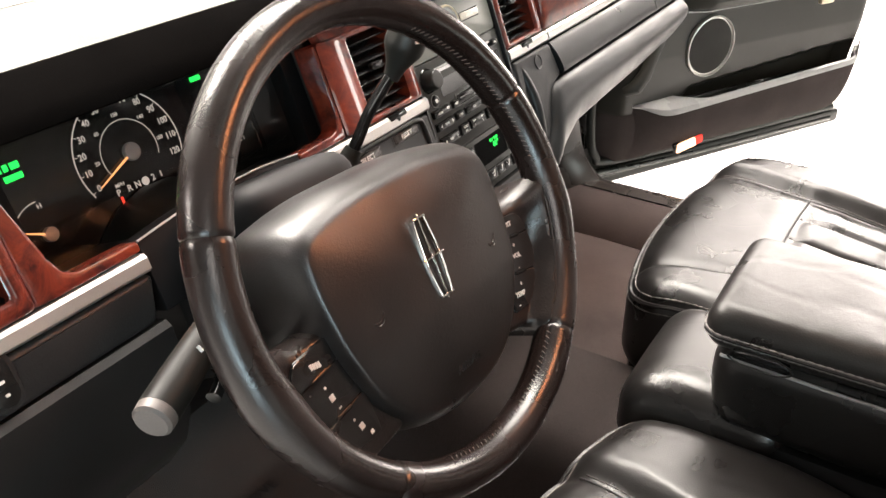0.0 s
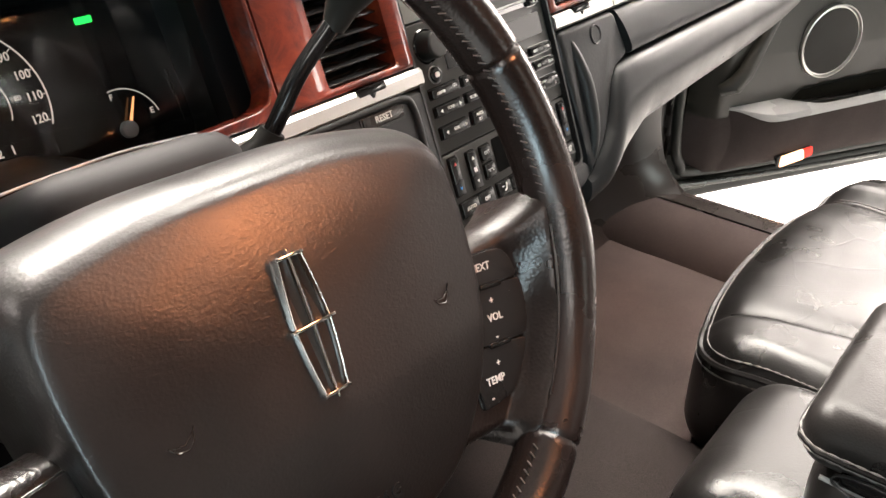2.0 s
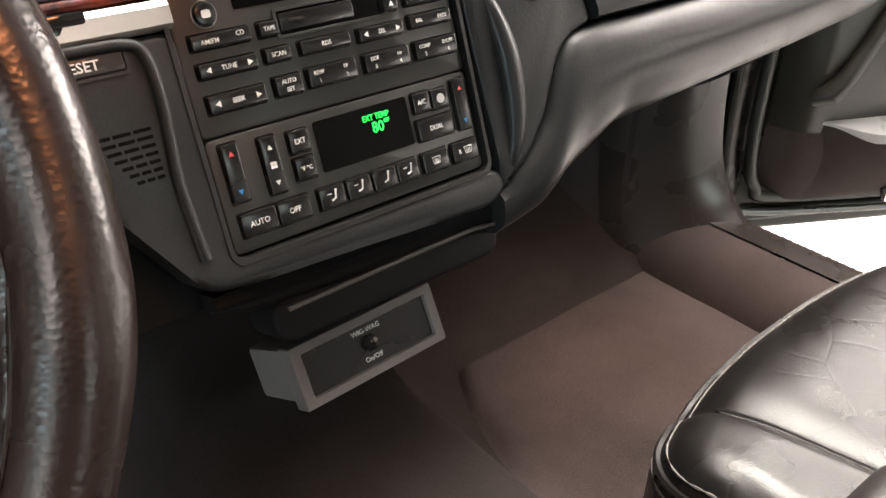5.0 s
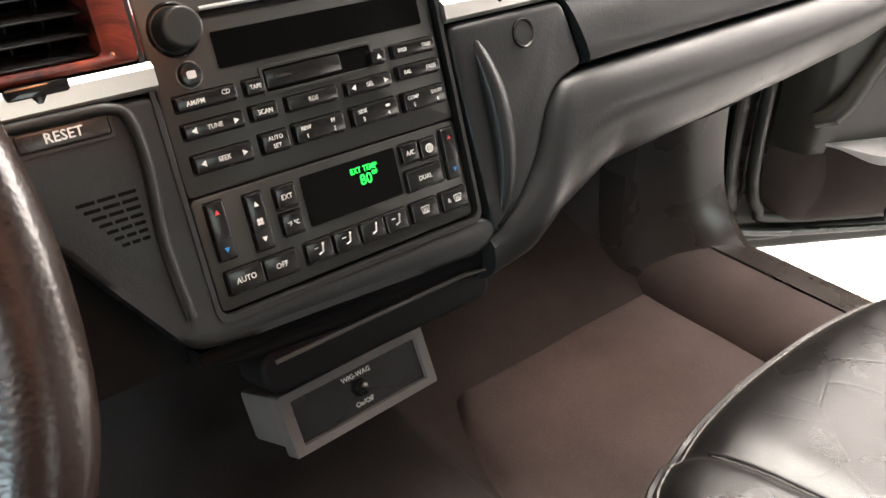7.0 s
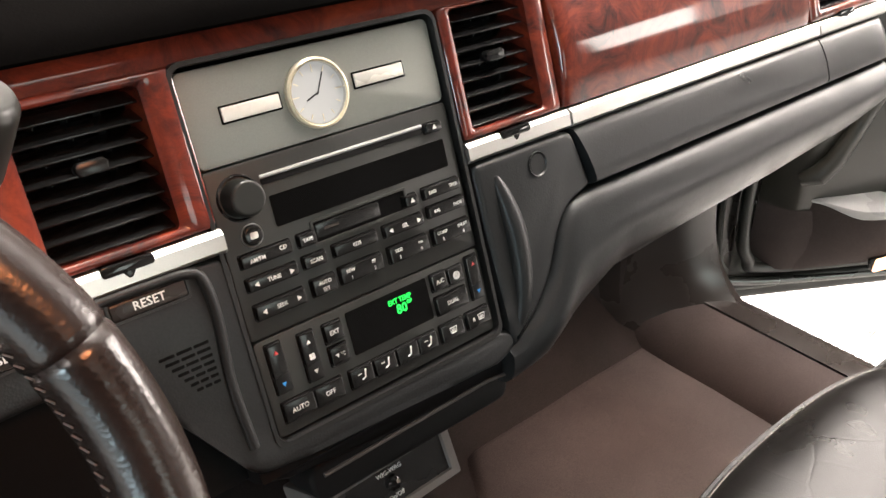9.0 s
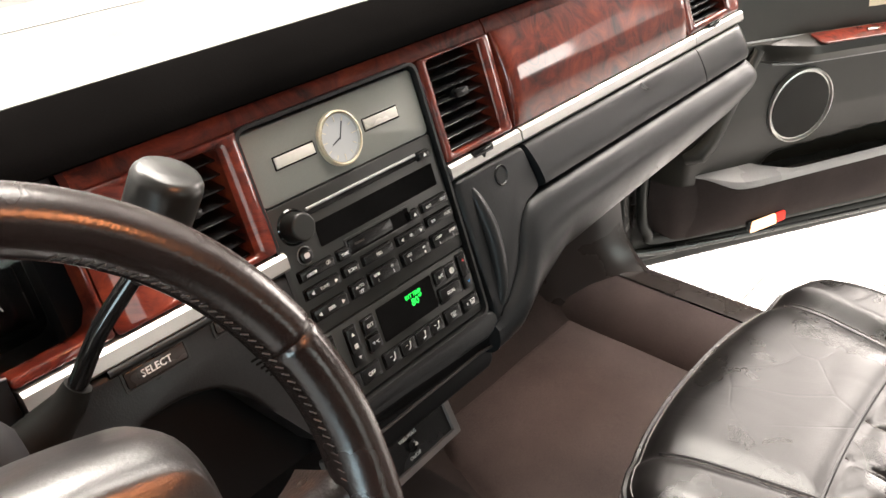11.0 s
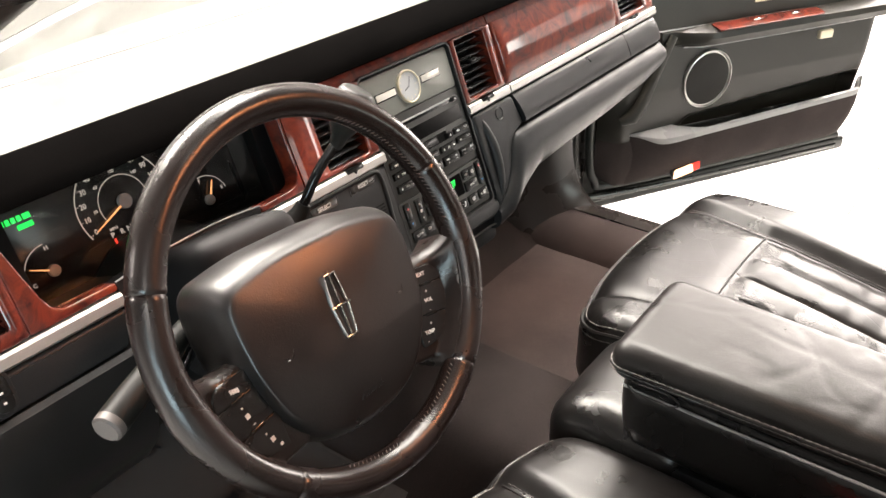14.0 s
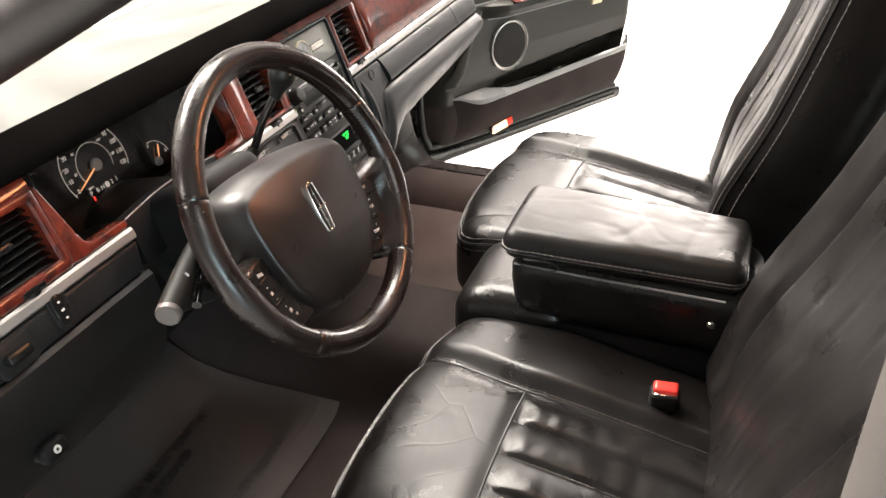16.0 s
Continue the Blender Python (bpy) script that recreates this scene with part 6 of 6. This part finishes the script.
low = []
for d in np.linspace(0.165, 1.005, 60):
    t = max(0.0, (d - 0.93) / 0.075)
    up = 0.030 * (1 - swell(d)) + 0.09 * t * t
    low.append([(d, 0.055 - (0.030 + e) * swell(d), z + up * f) for e, z, f in ((-0.02, 0.348, 1), (0.004, 0.350, 1), (0.012, 0.360, 1), (0.018, 0.40, 0.8), (0.020, 0.44, 0.4), (0.016, 0.475, 0.1))])
part("lower_carpet", from_grid(low), DARKCARPET, door, "charcoal carpet on the lower door")
def pocket_cut(d, z):
    """How deep the map pocket's mouth goes back behind its rim."""
    line = 0.500 + 0.040 * (d - 0.40) / 0.60
    return 0.045 * min(1, max(0, (line + 0.016 - z) / 0.030)) * min(1, max(0, (d - 0.385 - 1.2 * max(0, 0.5 * (z - 0.48))) / 0.03)) * min(1, max(0, (0.985 - d) / 0.02))


part("door_skin", from_grid([[(rear(d, 0.465 + 0.245 * q), 0.055 - (0.052 - 0.016 * abs(q - 0.55)) * swell(d) + pocket_cut(d, 0.465 + 0.245 * q), 0.465 + 0.245 * q) for q in np.linspace(0, 1, 60)] for d in np.linspace(0.165, 1.005, 120)]), DOORSKIN, door, "dark olive-black vinyl door panel")
part("upper_skin", from_grid([[(rear(d, 0.752 + 0.25 * q), 0.055 - (0.052 - 0.05 * q * q) * swell(d), 0.752 + 0.25 * q) for q in np.linspace(0, 1, 10)] for d in np.linspace(0.165, 1.005, 40)]), DOORSKIN, door)
part("seam_line", tube([(d, 0.0015, 0.752) for d in np.linspace(0.20, 1.0, 20)], 0.002, 6), GREYTRIM, door)
part("seam_line", tube([(0.36, -0.001, 0.705), (0.42, -0.004, 0.699), (0.70, -0.006, 0.699), (0.99, -0.004, 0.700)], 0.0022, 6), GREYTRIM, door)
# map pocket: a bulging rim that climbs to the rear
pk = [(d, 0.470 + 0.030 * ((d - 0.27) / 0.72), 0.048 * math.sin(0.5 * math.pi * min(1, max(0, (d - 0.235) / 0.12))) * (1 - max(0, (d - 0.93) / 0.075) ** 2)) for d in np.linspace(0.235, 1.003, 50)]
rim_rows = []
for d, z, e in pk:
    k = ramp(d - 0.36, 0.10) * (1 - ramp(d - 0.955, 0.03))
    prof_rim = ((0.74 * k, 0.026 - 0.075 * k), (0.76 * k + 0.25 * (1 - k), 0.024 - 0.014 * k), (0.82 * k + 0.55 * (1 - k), 0.022 - 0.008 * k), (0.96, 0.012 - 0.001 * k), (1.0, 0.004), (0.97, -0.003), (0.80, -0.008), (0.76, -0.010))
    shut = (1 - ramp(d - 0.235, 0.085)) * 0.85
    rim_rows.append([(rear(d, z), 0.010 - e * f, z + dz + (0.027 - dz) * shut) for f, dz in prof_rim])
part("map_pocket_rim", from_grid(rim_rows, cap=True), GREYTRIM, door, "grey plastic lip of the open map pocket")
part("map_pocket", from_grid([[(rear(d, z), 0.012 - 0.97 * e * math.sin(0.5 * math.pi * q) ** 0.6, 0.354 + 0.09 * max(0, (d - 0.93) / 0.075) ** 2 + (z + 0.026 * (1 - ramp(d - 0.235, 0.085)) - 0.358) * q) for q in np.linspace(0, 1, 10)] for d, z, e in pk]), DARKCARPET, door, "charcoal carpet pocket front")
# armrest with wood plate and switches
ar = part("armrest", from_grid([[(d, 0.03 - (w0 + 0.050 * min(1, max(0, (d - 0.34) / 0.08)) ** 0.8 * k), z) for w0, k, z in ((0, 0, 0.700), (0.010, 0.5, 0.702), (0.020, 0.9, 0.712), (0.022, 1.0, 0.728), (0.020, 0.95, 0.742), (0.012, 0.8, 0.749), (0, 0, 0.760))] for d in np.linspace(0.30, 1.0, 40)], cap=True), DOORSKIN, door, "padded door armrest")
part("wood_plate", plate(round_rect(0.34, 0.040, 0.010, 5), 0, 0.003, 0.001), WOOD, ar, "burl wood switch plate", m=pose(0.60, -0.024, 0.7495, 10, 0, 0))
for d in (0.56, 0.68):
    part("window_switch", box(0.028, 0.008, 0.007, 0.002), CHROME, ar, m=pose(d, -0.026, 0.755, 10))
part("pull_catch", box(0.045, 0.014, 0.022, 0.004), BRASS, door, "small gilt catch", m=pose(0.790, -0.036, 0.690))
part("release_handle", box(0.11, 0.012, 0.035, 0.006), BRASS, door, "gilt release handle", m=pose(0.62, 0.010, 0.800))
part("handle_recess", box(0.16, 0.010, 0.060, 0.008), BLACK, door, m=pose(0.62, 0.016, 0.800))
spk = part("speaker", lathe([(0.0005, 0.006), (0.040, 0.0065), (0.066, 0.004), (0.070, -0.004)], 48), CLOTH, door, "round black cloth speaker", m=pose(0.452, 0.0035, 0.610, 90, 0, 0))
part("speaker_ring", lathe([(0.0695, 0.002), (0.0715, 0.007), (0.0745, 0.006), (0.0755, -0.004)], 56), SILVER, spk, "thin silver ring")
part("front_flange", tube([(0.205, 0.012, 0.535), (0.225, -0.004, 0.548), (0.245, -0.006, 0.572), (0.275, -0.002, 0.63), (0.305, 0.002, 0.69), (0.33, 0.004, 0.735)], [0.012, 0.018, 0.016, 0.013, 0.012, 0.010], 14), DOORSKIN, door, "rounded flange along the front of the door trim")
lampo = part("door_lamp", box(0.090, 0.010, 0.022, 0.004), BLACK, door, "lit warm and red door lamp", m=pose(0.405, -0.0180, 0.3735, -20, -7, 0))
part("clear_lens", plate(round_poly([(-0.044, -0.012), (0.020, -0.010), (0.022, 0.011), (-0.034, 0.009)], 0.004), 0, 0.004, 0.001), DOORGLOW, lampo, m=pose(0, -0.0045, 0, 90))
part("red_lens", plate(round_poly([(0.0205, -0.009), (0.042, -0.007), (0.046, 0.011), (0.0225, 0.011)], 0.004), 0, 0.004, 0.001), REDGLOW, lampo, m=pose(0, -0.0045, 0, 90))

# ---- mats ----
pmat = thing("floor_mat", "grey-brown carpet floor mat in the passenger footwell", "floor mat")


def mat_edge(a, lo, hi):
    """Rounded fall of a mat towards its edges."""
    return math.sqrt(max(0.0, 1 - max(0.0, 1 - min(a - lo, hi - a) / 0.010) ** 2))


mat_rows = []
for s in [0, 0.004, 0.009, 0.016, 0.025] + list(np.linspace(0.04, 0.96, 40)) + [0.975, 0.984, 0.991, 0.996, 1.0]:
    row = []
    for t in [0, 0.004, 0.009, 0.016] + list(np.linspace(0.03, 0.97, 40)) + [0.984, 0.991, 0.996, 1.0]:
        y = -0.10 + 0.765 * t
        x0m = 1.030 + 0.13 * max(0.0, (y - 0.45) / 0.21) ** 1.3 * 0.75
        x = x0m + (1.503 - x0m) * s
        h = 0.012 * ramp(s, 0.10 if y < 0.6 else 0.05) * (mat_edge(s, 0, 1.0) if s > 0.99 else 1.0)
        h *= mat_edge(t, 0, 1.0) if min(t, 1 - t) < 0.01 else 1.0
        row.append((x, y, max(0.325, floor_z(x, y)) + h - (0.002 if 0.003 < s < 0.998 and 0.003 < t < 0.998 else 0.014) + 0.003 * noise.noise(Vector((x * 6, y * 6, 4)))))
    mat_rows.append(row)
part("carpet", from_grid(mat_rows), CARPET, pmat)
# driver's mat under its plastic film
mat_ob = thing("floor_mat", "dark carpet floor mat in the driver footwell", "floor mat")
part("carpet", from_grid([[(x, y, floor_z(x, y) + 0.008) for y in np.linspace(0.42, 0.97, 70)] for x in np.linspace(0.205, 0.705, 60)]), MATPILE, mat_ob)
film = thing("protective_film", "creased clear plastic film with dark printed words over the mat", "plastic film")


def film_z(x, y):
    return floor_z(x, y) + 0.017 + 0.005 * noise.noise(Vector((x * 9, y * 9, 3))) + 0.003 * abs(noise.noise(Vector((x * 22, y * 5, 8))))


fo = part("sheet", from_grid([[(x, y, film_z(x, y)) for y in np.linspace(0.455, 0.93, 80)] for x in np.linspace(0.215, 0.698, 60)]), FILM, film)
fo.data.flip_normals()
fo.visible_shadow = False
for y in (0.480, 0.640, 0.800):
    for dy, word, x in ((0.0, "DEALER MUST REMOVE", 0.47), (-0.030, "PROTECTIVE COVER", 0.40)):
        if y + dy > 0.46:
            word_ob = lettering(word, 0.026, PRINT, film, None, depth=0.0003)
            for v in word_ob.data.vertices:
                gx, gy = x + v.co.x, y + dy + v.co.y
                v.co = (gx, gy, film_z(gx, gy) + 0.0025 + v.co.z)
stud = thing("hood_release", "small black release lever with a pale round mark", "release lever", FACE @ flat(0.140, -0.008, -0.016))
part("lever", soft_box(0.034, 0.020, 0.016, 0.006, 0.005), SHROUD, stud)
part("mark", lathe([(0.002, 0.007), (0.002, 0.0088), (0.0045, 0.0088), (0.005, 0.007)], 16), PALE, stud)
part("bracket", box(0.03, 0.012, 0.04, 0.003), BLACK, stud, m=pose(0, 0, -0.024))

# ---- floor tiles beside the open door ----
ground = bpy.data.objects["floor"]
tile_mesh = None
for i in range(10):
    for j in range(14):
        loc = Matrix.Translation(Vector((1.72 + 0.40 * i, -2.4 + 0.40 * j, 0.0)) - ground.matrix_basis.translation)
        if tile_mesh is None:
            tile_mesh = part("tile", box(0.397, 0.397, 0.012, 0.002, 1), HOLED, ground, m=loc).data
        else:
            part("tile", tile_mesh, None, ground, m=loc, smooth=False)
